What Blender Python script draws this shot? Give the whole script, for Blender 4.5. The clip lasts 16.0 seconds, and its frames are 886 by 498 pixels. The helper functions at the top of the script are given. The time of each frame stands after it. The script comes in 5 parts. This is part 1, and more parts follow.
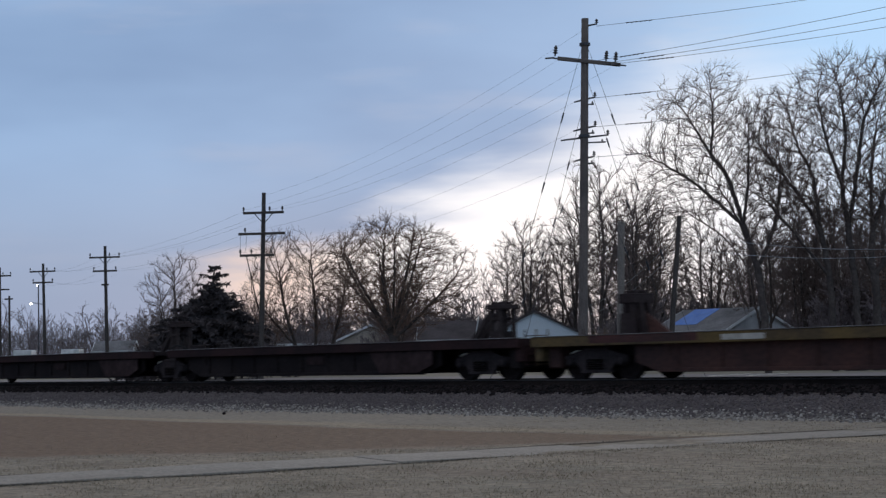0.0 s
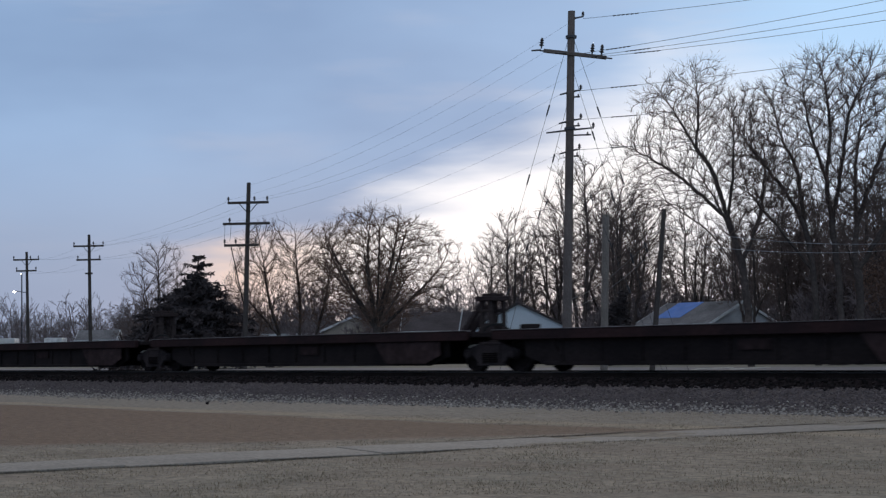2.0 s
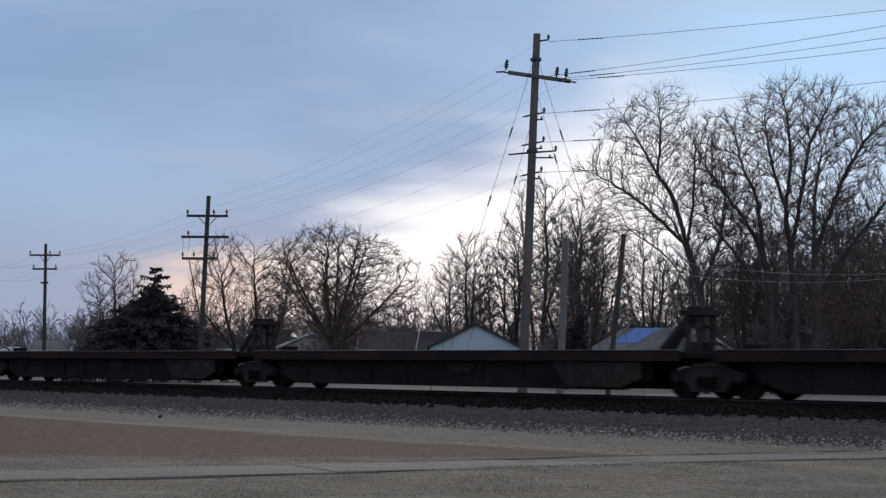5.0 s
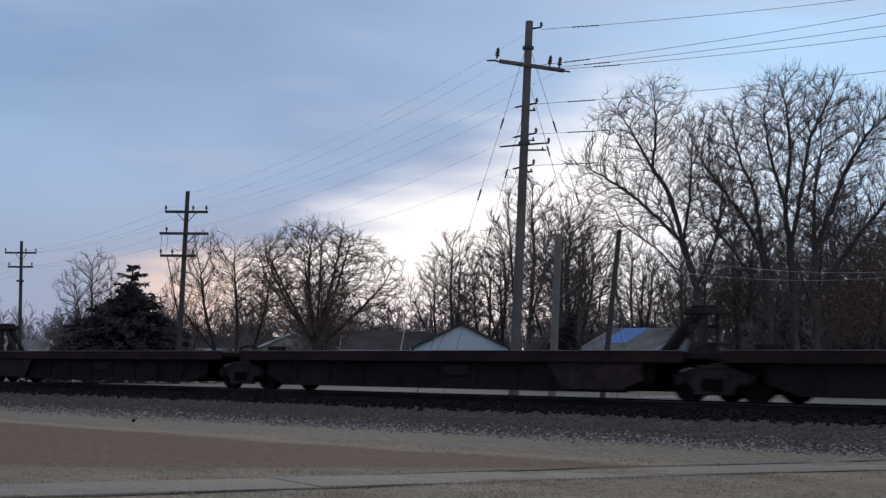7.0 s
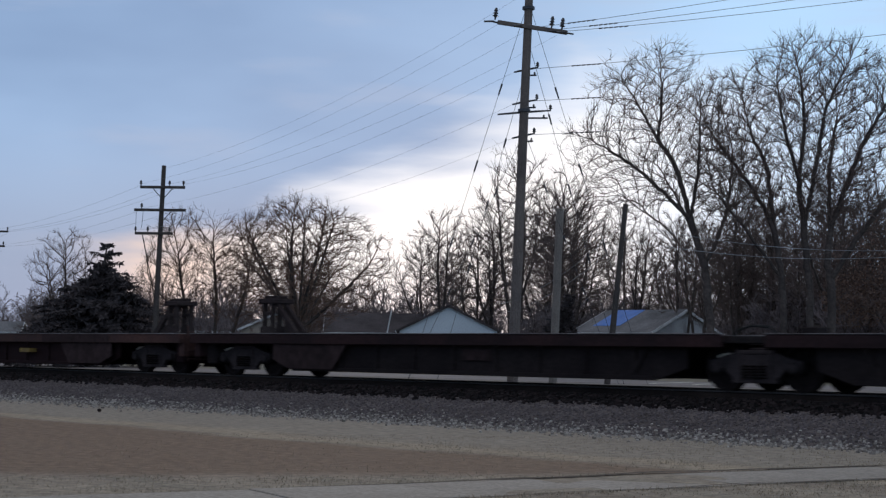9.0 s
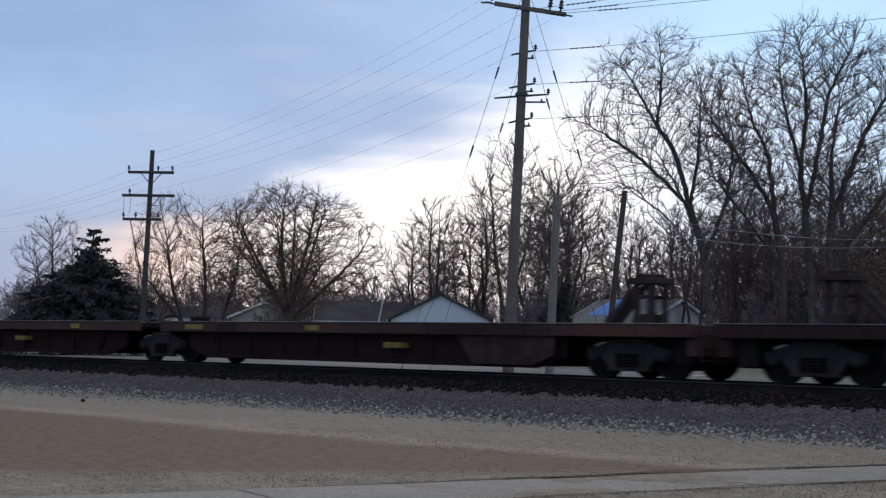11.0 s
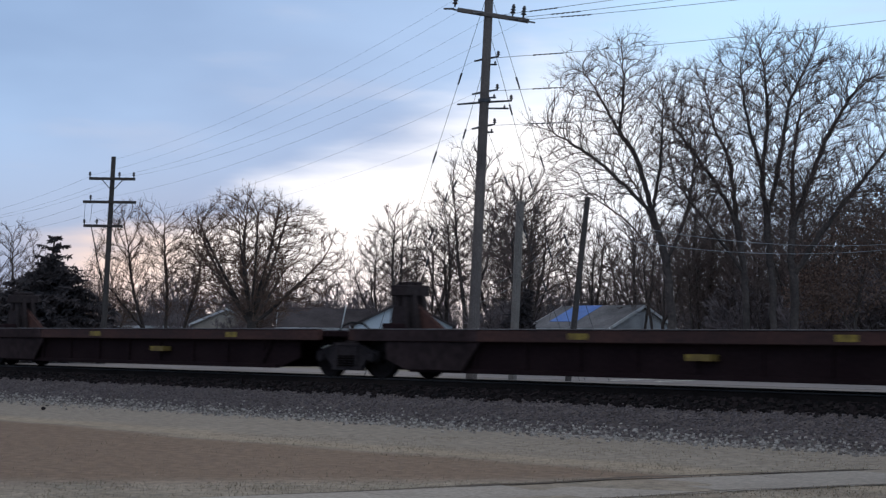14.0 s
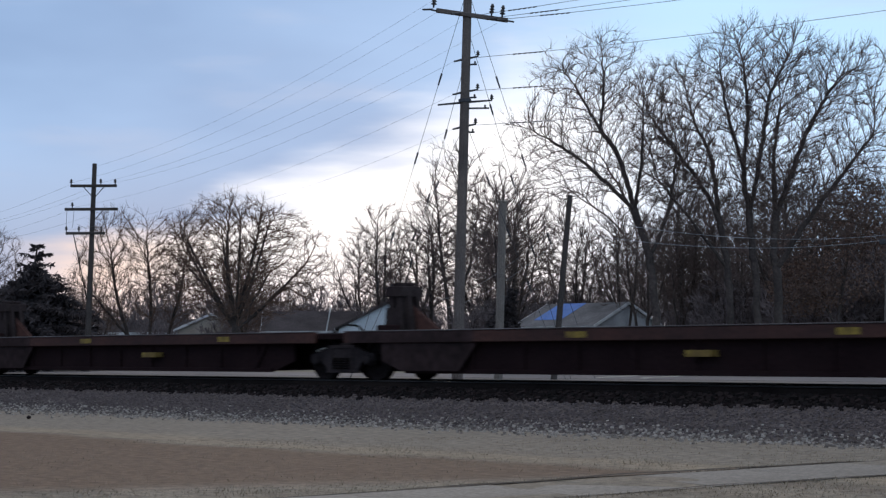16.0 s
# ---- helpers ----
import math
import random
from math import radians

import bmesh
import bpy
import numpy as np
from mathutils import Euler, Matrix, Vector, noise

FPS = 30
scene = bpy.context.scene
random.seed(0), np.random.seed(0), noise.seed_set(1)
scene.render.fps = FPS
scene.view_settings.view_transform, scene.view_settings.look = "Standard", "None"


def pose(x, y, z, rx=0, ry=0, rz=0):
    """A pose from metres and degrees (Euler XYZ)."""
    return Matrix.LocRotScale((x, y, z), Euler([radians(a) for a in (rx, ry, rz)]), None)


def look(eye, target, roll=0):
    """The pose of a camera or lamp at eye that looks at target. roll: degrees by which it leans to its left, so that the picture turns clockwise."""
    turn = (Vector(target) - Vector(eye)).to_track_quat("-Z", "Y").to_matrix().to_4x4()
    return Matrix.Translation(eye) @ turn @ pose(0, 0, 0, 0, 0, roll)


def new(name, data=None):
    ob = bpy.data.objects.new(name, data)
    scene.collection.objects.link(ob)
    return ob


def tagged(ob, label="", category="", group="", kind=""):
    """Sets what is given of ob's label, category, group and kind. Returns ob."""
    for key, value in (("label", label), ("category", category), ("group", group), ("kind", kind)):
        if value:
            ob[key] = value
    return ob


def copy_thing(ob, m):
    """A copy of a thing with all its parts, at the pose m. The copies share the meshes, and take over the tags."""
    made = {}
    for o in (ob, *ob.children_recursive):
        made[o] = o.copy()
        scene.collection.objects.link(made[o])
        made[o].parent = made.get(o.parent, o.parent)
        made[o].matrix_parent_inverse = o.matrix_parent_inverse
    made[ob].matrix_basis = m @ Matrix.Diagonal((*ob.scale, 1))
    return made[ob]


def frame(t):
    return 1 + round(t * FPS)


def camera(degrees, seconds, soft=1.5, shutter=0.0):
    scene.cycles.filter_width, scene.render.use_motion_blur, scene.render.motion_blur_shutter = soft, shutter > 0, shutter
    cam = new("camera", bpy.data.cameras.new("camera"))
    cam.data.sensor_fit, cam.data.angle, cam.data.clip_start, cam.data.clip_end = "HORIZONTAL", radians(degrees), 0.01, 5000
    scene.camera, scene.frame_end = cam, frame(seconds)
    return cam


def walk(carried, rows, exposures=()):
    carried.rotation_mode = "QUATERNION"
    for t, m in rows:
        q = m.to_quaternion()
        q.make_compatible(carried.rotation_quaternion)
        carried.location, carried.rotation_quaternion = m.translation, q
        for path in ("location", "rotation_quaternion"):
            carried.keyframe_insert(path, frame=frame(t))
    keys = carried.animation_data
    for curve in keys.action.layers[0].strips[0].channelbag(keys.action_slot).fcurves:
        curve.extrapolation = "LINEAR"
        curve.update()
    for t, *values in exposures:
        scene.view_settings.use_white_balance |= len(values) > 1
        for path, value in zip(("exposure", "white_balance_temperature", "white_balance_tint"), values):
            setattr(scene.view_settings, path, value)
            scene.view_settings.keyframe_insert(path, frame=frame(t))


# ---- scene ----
cam = camera(31.0, 16.0, soft=1.3, shutter=0.5)
PATH = [
    (0.0, 3.360, -2.471, 1.250, 93.815, 1.402, 49.722),
    (0.5, 3.360, -2.471, 1.250, 93.634, 1.135, 50.041),
    (1.0, 3.360, -2.471, 1.250, 93.794, 1.224, 49.817),
    (1.5, 3.360, -2.471, 1.250, 93.708, 0.624, 49.278),
    (2.0, 3.360, -2.471, 1.250, 93.497, 0.983, 49.144),
    (2.5, 3.402, -2.503, 1.249, 93.652, 0.379, 48.928),
    (3.0, 3.402, -2.503, 1.249, 93.766, 0.223, 48.638),
    (3.5, 3.445, -2.536, 1.248, 93.912, 0.003, 48.305),
    (4.0, 3.445, -2.536, 1.248, 94.078, -0.022, 48.002),
    (6.5, 2.368, -1.719, 1.264, 94.240, -1.055, 47.102),
    (7.0, 1.695, -1.209, 1.273, 94.205, -0.555, 46.917),
    (7.5, 0.348, -0.187, 1.293, 94.177, -0.949, 46.613),
    (8.0, -0.220, 0.243, 1.301, 94.025, -0.500, 46.504),
    (8.5, -0.600, 0.531, 1.306, 93.700, -0.475, 46.350),
    (9.0, -0.905, 0.762, 1.311, 93.585, -0.602, 46.237),
    (11.5, -1.788, 1.432, 1.324, 93.080, -0.820, 45.811),
    (12.0, -1.788, 1.432, 1.324, 93.118, -0.436, 45.481),
    (12.5, -1.788, 1.432, 1.324, 93.243, 0.063, 45.241),
    (13.0, -1.788, 1.432, 1.324, 93.157, -0.351, 45.144),
    (13.5, -1.788, 1.432, 1.324, 93.320, -0.332, 45.124),
    (14.0, -1.788, 1.432, 1.324, 93.439, -0.693, 44.535),
    (14.5, -1.788, 1.432, 1.324, 93.723, -0.278, 44.148),
    (15.0, -1.788, 1.432, 1.324, 93.795, -0.204, 44.002),
    (15.5, -1.788, 1.432, 1.324, 93.372, 1.216, 44.162),
    (16.0, -1.788, 1.432, 1.324, 93.463, 0.446, 44.007),
]
walk(cam, [(t, pose(x, y, z, rx, ry, rz)) for t, x, y, z, rx, ry, rz in PATH],
     exposures=[(0.0, 0.0), (7.0, 0.0), (9.0, 0.06), (11.5, 0.27), (16.0, 0.27)])


# ---- world and light ----
def build_world():
    """Dusk under a broken deck of cloud: a bright opening low in the west, blue-grey cloud above."""
    world = bpy.data.worlds.new("world")
    scene.world = world
    world.use_nodes = True
    nt = world.node_tree
    nt.nodes.clear()

    def link(a, b):
        nt.links.new(a, b)

    def mth(op, a, b=None, c=None, clamp=False):
        n = nt.nodes.new("ShaderNodeMath")
        n.operation, n.use_clamp = op, clamp
        for i, v in enumerate((a, b, c)):
            if v is None:
                continue
            if isinstance(v, (int, float)):
                n.inputs[i].default_value = v
            else:
                link(v, n.inputs[i])
        return n.outputs[0]

    def ramp(v, a, b, lo=0.0, hi=1.0):
        n = nt.nodes.new("ShaderNodeMapRange")
        n.interpolation_type = "SMOOTHSTEP"
        link(v, n.inputs[0])
        for i, x in enumerate((a, b, lo, hi)):
            n.inputs[1 + i].default_value = x
        return n.outputs[0]

    def mix(f, a, b):
        n = nt.nodes.new("ShaderNodeMix")
        n.data_type = "RGBA"
        for sock, v in ((n.inputs[0], f), (n.inputs[6], a), (n.inputs[7], b)):
            if isinstance(v, (int, float)):
                sock.default_value = v
            elif isinstance(v, tuple):
                sock.default_value = (*v, 1.0)
            else:
                link(v, sock)
        return n.outputs[2]

    tc = nt.nodes.new("ShaderNodeTexCoord")
    sep = nt.nodes.new("ShaderNodeSeparateXYZ")
    link(tc.outputs["Generated"], sep.inputs[0])
    deg = 180 / math.pi
    # bearing from the opening's middle and height, both drawn out by half to fit the camera's view
    az = mth("MULTIPLY_ADD", mth("ARCTAN2", mth("MULTIPLY", sep.outputs[0], -1.0), sep.outputs[1]), deg * 1.51, 34.6 - 46.5 * 1.51)
    el = mth("MULTIPLY", mth("ARCSINE", sep.outputs[2]), deg * 1.52)

    def clouds(sx, sy, scale, detail, off):
        comb = nt.nodes.new("ShaderNodeCombineXYZ")
        link(mth("MULTIPLY", az, sx), comb.inputs[0])
        link(mth("MULTIPLY", el, sy), comb.inputs[1])
        comb.inputs[2].default_value = off
        n = nt.nodes.new("ShaderNodeTexNoise")
        link(comb.outputs[0], n.inputs["Vector"])
        n.inputs["Scale"].default_value = scale
        n.inputs["Detail"].default_value = detail
        n.inputs["Roughness"].default_value = 0.5
        return mth("SUBTRACT", n.outputs[0], 0.5)

    big = clouds(0.035, 0.10, 1.0, 4, 3.7)
    wisp = clouds(0.06, 0.30, 1.3, 5, 8.2)
    # height of the lower edge of the cloud deck, rising to the right
    d = mth("MINIMUM", mth("MAXIMUM", mth("SUBTRACT", 52.0, az), -14.0), 25.0)
    edge = mth("ADD", mth("ADD", 4.6, mth("MULTIPLY", d, 0.18)), mth("MULTIPLY", mth("MULTIPLY", d, d), 0.0055))
    edge = mth("ADD", edge, mth("MULTIPLY", wisp, 7.0))
    over = mth("DIVIDE", mth("SUBTRACT", el, edge), mth("ADD", 1.0, mth("MULTIPLY", mth("MAXIMUM", d, 0.0), 0.09)))
    deck = ramp(over, -0.6, 1.5)
    glow_az = ramp(mth("ABSOLUTE", mth("SUBTRACT", az, 33.0)), 14.0, 33.0, 1.0, 0.0)
    # cloud colours
    cloud = mix(ramp(big, -0.22, 0.22), (0.243, 0.372, 0.605), (0.352, 0.518, 0.785))
    cloud = mix(ramp(az, 34.0, 16.0), cloud, (0.48, 0.73, 1.04))
    cloud = mix(mth("MULTIPLY", ramp(wisp, 0.02, 0.25), 0.35), cloud, (0.475, 0.54, 0.705))
    cloud = mix(ramp(el, 24.0, 50.0), cloud, (0.405, 0.435, 0.505))
    low = mth("MULTIPLY", mth("MULTIPLY", ramp(el, 13.0, 4.0), ramp(az, 36.0, 48.0)), 0.6)
    cloud = mix(low, cloud, (0.328, 0.388, 0.53))
    # the opening: white in the middle, peach towards the left horizon, pale blue to the right
    gap = mix(ramp(az, 40.0, 50.0), (1.09, 1.09, 1.13), (0.92, 0.73, 0.65))
    gap = mix(ramp(az, 29.0, 14.0), gap, (0.70, 0.85, 1.06))
    glow_az = mth("MULTIPLY", glow_az, ramp(az, 49.5, 55.5, 1.0, 0.0))
    gap = mix(mth("MULTIPLY", ramp(el, 5.5, 1.5), 0.4), gap, (0.74, 0.66, 0.74))
    open_sky = mix(mth("MULTIPLY", mth("SUBTRACT", 1.0, deck), glow_az), cloud, gap)
    below = mix(ramp(el, -1.0, -4.0), open_sky, (0.10, 0.09, 0.08))
    sky = nt.nodes.new("ShaderNodeTexSky")
    sky.sky_type, sky.sun_disc = "NISHITA", False
    sky.sun_elevation, sky.sun_rotation = radians(3.0), radians(-45.0)
    bg = nt.nodes.new("ShaderNodeBackground")
    bg2 = nt.nodes.new("ShaderNodeBackground")
    link(sky.outputs[0], bg.inputs[0])
    bg.inputs[1].default_value = 0.06
    link(below, bg2.inputs[0])
    bg2.inputs[1].default_value = 1.0
    cover = nt.nodes.new("ShaderNodeMixShader")
    cover.inputs[0].default_value = 0.94
    link(bg.outputs[0], cover.inputs[1])
    link(bg2.outputs[0], cover.inputs[2])
    out = nt.nodes.new("ShaderNodeOutputWorld")
    link(cover.outputs[0], out.inputs[0])


build_world()
sun = new("sun", bpy.data.lights.new("sun", "SUN"))
sun.data.energy, sun.data.angle, sun.data.color = 0.5, radians(14.0), (1.0, 0.86, 0.74)
sun.matrix_basis = look((-78, 78, 16), (0, 0, 0))


# ---- materials ----
def material(name, base, rough=0.8, metal=0.0, vary=0.25, grain=20.0, big=1.5, bump=0.2, tint=None, rand=0.0, coords="Object"):
    """A surface with two scales of colour variation, uneven gloss and fine relief."""
    m = bpy.data.materials.new(name)
    m.use_nodes = True
    nt = m.node_tree
    b = nt.nodes["Principled BSDF"]
    b.inputs["Roughness"].default_value, b.inputs["Metallic"].default_value = rough, metal
    b.inputs["Specular IOR Level"].default_value = 0.5 if rough < 0.6 else 0.06 if max(base) < 0.06 else 0.2
    tc = nt.nodes.new("ShaderNodeTexCoord")
    tint = tint or tuple(c * 0.6 for c in base)

    def noise_tex(scale, detail):
        n = nt.nodes.new("ShaderNodeTexNoise")
        n.inputs["Scale"].default_value, n.inputs["Detail"].default_value = scale, detail
        nt.links.new(tc.outputs[coords], n.inputs["Vector"])
        return n.outputs[0]

    def mixed(f, a, b_, kind="MIX"):
        n = nt.nodes.new("ShaderNodeMix")
        n.data_type, n.blend_type = "RGBA", kind
        for sock, v in ((n.inputs[0], f), (n.inputs[6], a), (n.inputs[7], b_)):
            if isinstance(v, (int, float)):
                sock.default_value = v
            elif isinstance(v, tuple):
                sock.default_value = (*v, 1.0)
            else:
                nt.links.new(v, sock)
        return n.outputs[2]

    def spread(v, a, b_, lo, hi):
        n = nt.nodes.new("ShaderNodeMapRange")
        for i, x in enumerate((a, b_, lo, hi)):
            n.inputs[1 + i].default_value = x
        nt.links.new(v, n.inputs[0])
        return n.outputs[0]

    fine, coarse = noise_tex(grain, 6), noise_tex(big, 4)
    col = mixed(spread(coarse, 0.35, 0.65, 0.0, 1.0), tuple(base), tuple(tint))
    col = mixed(vary, col, spread(fine, 0.3, 0.7, 0.35, 1.5), "MULTIPLY")
    if rand:
        info = nt.nodes.new("ShaderNodeObjectInfo")
        col = mixed(1.0, col, spread(info.outputs["Random"], 0.0, 1.0, 1 - rand, 1 + rand), "MULTIPLY")
    nt.links.new(col, b.inputs["Base Color"])
    nt.links.new(spread(fine, 0.3, 0.7, max(0.05, rough - 0.12), min(1.0, rough + 0.12)), b.inputs["Roughness"])
    bp = nt.nodes.new("ShaderNodeBump")
    bp.inputs["Strength"].default_value, bp.inputs["Distance"].default_value = bump, 0.02
    nt.links.new(fine, bp.inputs["Height"])
    nt.links.new(bp.outputs[0], b.inputs["Normal"])
    return m


def island_material(name, light, dark, rough=0.9, grain=30.0):
    """Loose pieces in one mesh: each takes its own shade between two colours."""
    m = material(name, light, rough, 0.0, 0.3, grain, 4.0, 0.2, dark)
    nt = m.node_tree
    geo = nt.nodes.new("ShaderNodeNewGeometry")
    mx = nt.nodes.new("ShaderNodeMix")
    mx.data_type = "RGBA"
    mx.inputs[6].default_value, mx.inputs[7].default_value = (*dark, 1), (*light, 1)
    nt.links.new(geo.outputs["Random Per Island"], mx.inputs[0])
    nt.links.new(mx.outputs[2], nt.nodes["Principled BSDF"].inputs["Base Color"])
    return m


def glowing(name, color, strength):
    m = bpy.data.materials.new(name)
    m.use_nodes = True
    b = m.node_tree.nodes["Principled BSDF"]
    b.inputs["Base Color"].default_value = (*color, 1)
    b.inputs["Emission Color"].default_value, b.inputs["Emission Strength"].default_value = (*color, 1), strength
    return m


BARK = material("bark", (0.092, 0.073, 0.066), 0.95, 0, 0.5, 9, 0.8, 0.6, (0.055, 0.044, 0.041))
TWIG = material("twig_bark", (0.145, 0.104, 0.094), 0.95, 0, 0.3, 12, 0.5, 0.2, (0.102, 0.080, 0.073))
# twig bark with the low sky's warm glow mixed into its colour
TWIG_WARM = material("glow_warmed_twig_bark", (0.165, 0.102, 0.078), 0.95, 0, 0.3, 12, 0.5, 0.2, (0.105, 0.072, 0.058))
BRUSH = material("brush_twigs", (0.195, 0.160, 0.162), 0.95, 0, 0.3, 8, 0.4, 0.2, (0.145, 0.120, 0.125))
DEAD_LEAF = island_material("dead_oak_leaf", (0.215, 0.135, 0.105), (0.105, 0.072, 0.062), 0.9)
NEEDLE = island_material("conifer_needles", (0.088, 0.072, 0.073), (0.055, 0.046, 0.048), 0.95)
POLE_WOOD = material("weathered_pole_wood", (0.165, 0.135, 0.122), 0.9, 0, 0.5, 25, 1.2, 0.5, (0.11, 0.092, 0.086))
POLE_DARK = material("creosoted_pole_wood", (0.085, 0.07, 0.065), 0.9, 0, 0.5, 25, 1.2, 0.5, (0.055, 0.048, 0.045))
POLE_GREY = material("grey_pole_wood", (0.22, 0.19, 0.17), 0.85, 0, 0.4, 22, 1.0, 0.4, (0.16, 0.14, 0.125))
HARDWARE = material("galvanised_hardware", (0.09, 0.09, 0.10), 0.6, 0.6, 0.3, 30, 3, 0.1)
INSULATOR = material("glazed_insulator", (0.055, 0.05, 0.055), 0.35, 0, 0.2, 30, 3, 0.05)
WIRE = material("conductor_wire", (0.30, 0.32, 0.36), 0.6, 0.0, 0.2, 4, 1, 0.05)
STEEL_BLACK = material("black_steel", (0.0165, 0.0125, 0.0132), 0.85, 0.0, 0.5, 14, 0.9, 0.25, (0.027, 0.0203, 0.0203))
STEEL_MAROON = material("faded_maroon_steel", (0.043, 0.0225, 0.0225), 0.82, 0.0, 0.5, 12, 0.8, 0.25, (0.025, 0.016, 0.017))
# oxblood darkened with the shade that lies under the sill
STEEL_SHADED_RED = material("shaded_oxblood_steel", (0.018, 0.0092, 0.0102), 0.85, 0.0, 0.5, 13, 0.8, 0.25, (0.025, 0.0135, 0.0142))
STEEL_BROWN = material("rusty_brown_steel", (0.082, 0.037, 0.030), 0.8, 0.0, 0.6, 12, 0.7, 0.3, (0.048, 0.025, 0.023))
STEEL_OCHRE = material("dirty_ochre_paint", (0.155, 0.098, 0.035), 0.75, 0.0, 0.6, 10, 0.7, 0.25, (0.075, 0.05, 0.03))
RED_PATCH = material("faded_red_paint", (0.095, 0.034, 0.03), 0.8, 0.0, 0.6, 10, 0.8, 0.2, (0.05, 0.028, 0.026))
STEEL_DUST_SHEEN = material("dust_and_sheen_grey_steel", (0.054, 0.034, 0.034), 0.9, 0.0, 0.6, 6, 0.9, 0.25, (0.034, 0.022, 0.022))
TOWER_STEEL = material("stained_tower_steel", (0.034, 0.024, 0.025), 0.8, 0.0, 0.5, 12, 0.9, 0.25, (0.05, 0.038, 0.036))
TRUCK_STEEL = material("dusty_cast_steel", (0.052, 0.040, 0.041), 0.9, 0.0, 0.5, 16, 1.5, 0.3, (0.032, 0.025, 0.026))
WHEEL_STEEL = material("wheel_steel", (0.018, 0.0132, 0.0132), 0.75, 0.0, 0.4, 14, 2, 0.2)
WHEEL_RIM = material("worn_tread_with_glint", (0.034, 0.029, 0.029), 0.6, 0.2, 0.2, 30, 2, 0.05)
REFLECTOR = material("yellow_reflector", (0.29, 0.20, 0.040), 0.6, 0, 0.6, 14, 3, 0.05, (0.17, 0.11, 0.035))
WHITE_MARK = material("grimy_white_stencil_and_rim_arc", (0.52, 0.48, 0.43), 0.7, 0, 0.5, 9, 2, 0.05, (0.33, 0.29, 0.25))
GALV_EDGE = material("worn_sill_edge", (0.23, 0.21, 0.21), 0.5, 0.4, 0.5, 8, 0.6, 0.1, (0.10, 0.085, 0.085))
RAIL_SIDE = material("rusted_rail", (0.045, 0.032, 0.028), 0.8, 0.3, 0.4, 18, 1.0, 0.2)
RAIL_HEAD = material("polished_rail_head", (0.085, 0.075, 0.075), 0.75, 0.3, 0.3, 12, 0.5, 0.05)
TIE = material("creosoted_tie", (0.040, 0.033, 0.030), 0.95, 0, 0.5, 14, 2, 0.5, (0.028, 0.024, 0.023), rand=0.25)
BALLAST_BED = material("stained_ballast_bed", (0.130, 0.106, 0.101), 0.97, 0, 0.9, 26, 1.2, 1.0, (0.068, 0.053, 0.048))
# near-black tone for the strip of bed along the rails
DARK_BED = material("near_black_ballast", (0.018, 0.015, 0.015), 0.95, 0, 0.8, 26, 1.2, 0.9, (0.012, 0.010, 0.010))
STONE_GREY = island_material("ballast_stone", (0.152, 0.123, 0.121), (0.076, 0.061, 0.060))
STONE_PALE = island_material("pale_scattered_stone", (0.44, 0.39, 0.345), (0.12, 0.10, 0.09))
STONE_DARK = island_material("near_black_ballast_stone", (0.026, 0.01848, 0.01848), (0.010, 0.009, 0.009))
CONCRETE = material("weathered_concrete", (0.335, 0.292, 0.245), 0.9, 0, 0.5, 24, 0.7, 0.25, (0.285, 0.246, 0.207), rand=0.05)
ROAD = material("pale_worn_pavement", (0.235, 0.21, 0.205), 0.9, 0, 0.3, 10, 0.3, 0.2, (0.20, 0.178, 0.172))
GRAVEL = material("pale_gravel_verge", (0.24, 0.208, 0.19), 0.95, 0, 0.5, 16, 0.4, 0.4, (0.19, 0.165, 0.148))
SIDING_PALE = material("pale_blue_siding", (0.60, 0.66, 0.72), 0.7, 0, 0.15, 10, 0.5, 0.05, (0.55, 0.61, 0.68))
SIDING_GREY = material("grey_siding", (0.40, 0.40, 0.42), 0.75, 0, 0.2, 10, 0.5, 0.05)
SIDING_TAN = material("tan_siding", (0.42, 0.36, 0.31), 0.75, 0, 0.2, 10, 0.5, 0.05)
ROOF_DARK = material("dark_asphalt_shingle", (0.085, 0.072, 0.075), 0.95, 0, 0.5, 12, 0.6, 0.4)
ROOF_GREY = material("grey_asphalt_shingle", (0.21, 0.205, 0.21), 0.95, 0, 0.5, 12, 0.6, 0.4)
TARP = material("blue_tarpaulin", (0.085, 0.22, 0.60), 0.45, 0, 0.2, 6, 1.5, 0.3, (0.06, 0.17, 0.50))
TRIM = material("white_trim_paint", (0.66, 0.66, 0.68), 0.6, 0, 0.15, 10, 1, 0.05)
GLASS = material("dark_window_glass", (0.03, 0.035, 0.045), 0.08, 0, 0.05, 3, 1, 0.0)
CAR_WHITE = material("white_car_paint", (0.72, 0.71, 0.70), 0.35, 0, 0.1, 8, 1, 0.0)
RUBBER = material("tyre_rubber", (0.03, 0.03, 0.03), 0.9, 0, 0.3, 20, 2, 0.2)
LAMP_GLOW = glowing("street_lamp_glow", (1.0, 0.95, 0.80), 9.0)
EDGE_STRIP = material("dark_edge_tone", (0.10, 0.075, 0.055), 0.97, 0, 0.7, 20, 2.0, 0.6, (0.06, 0.046, 0.036))
PAINT_MARK = material("marking_paint", (0.75, 0.70, 0.58), 0.7, 0, 0.3, 10, 1, 0.05)


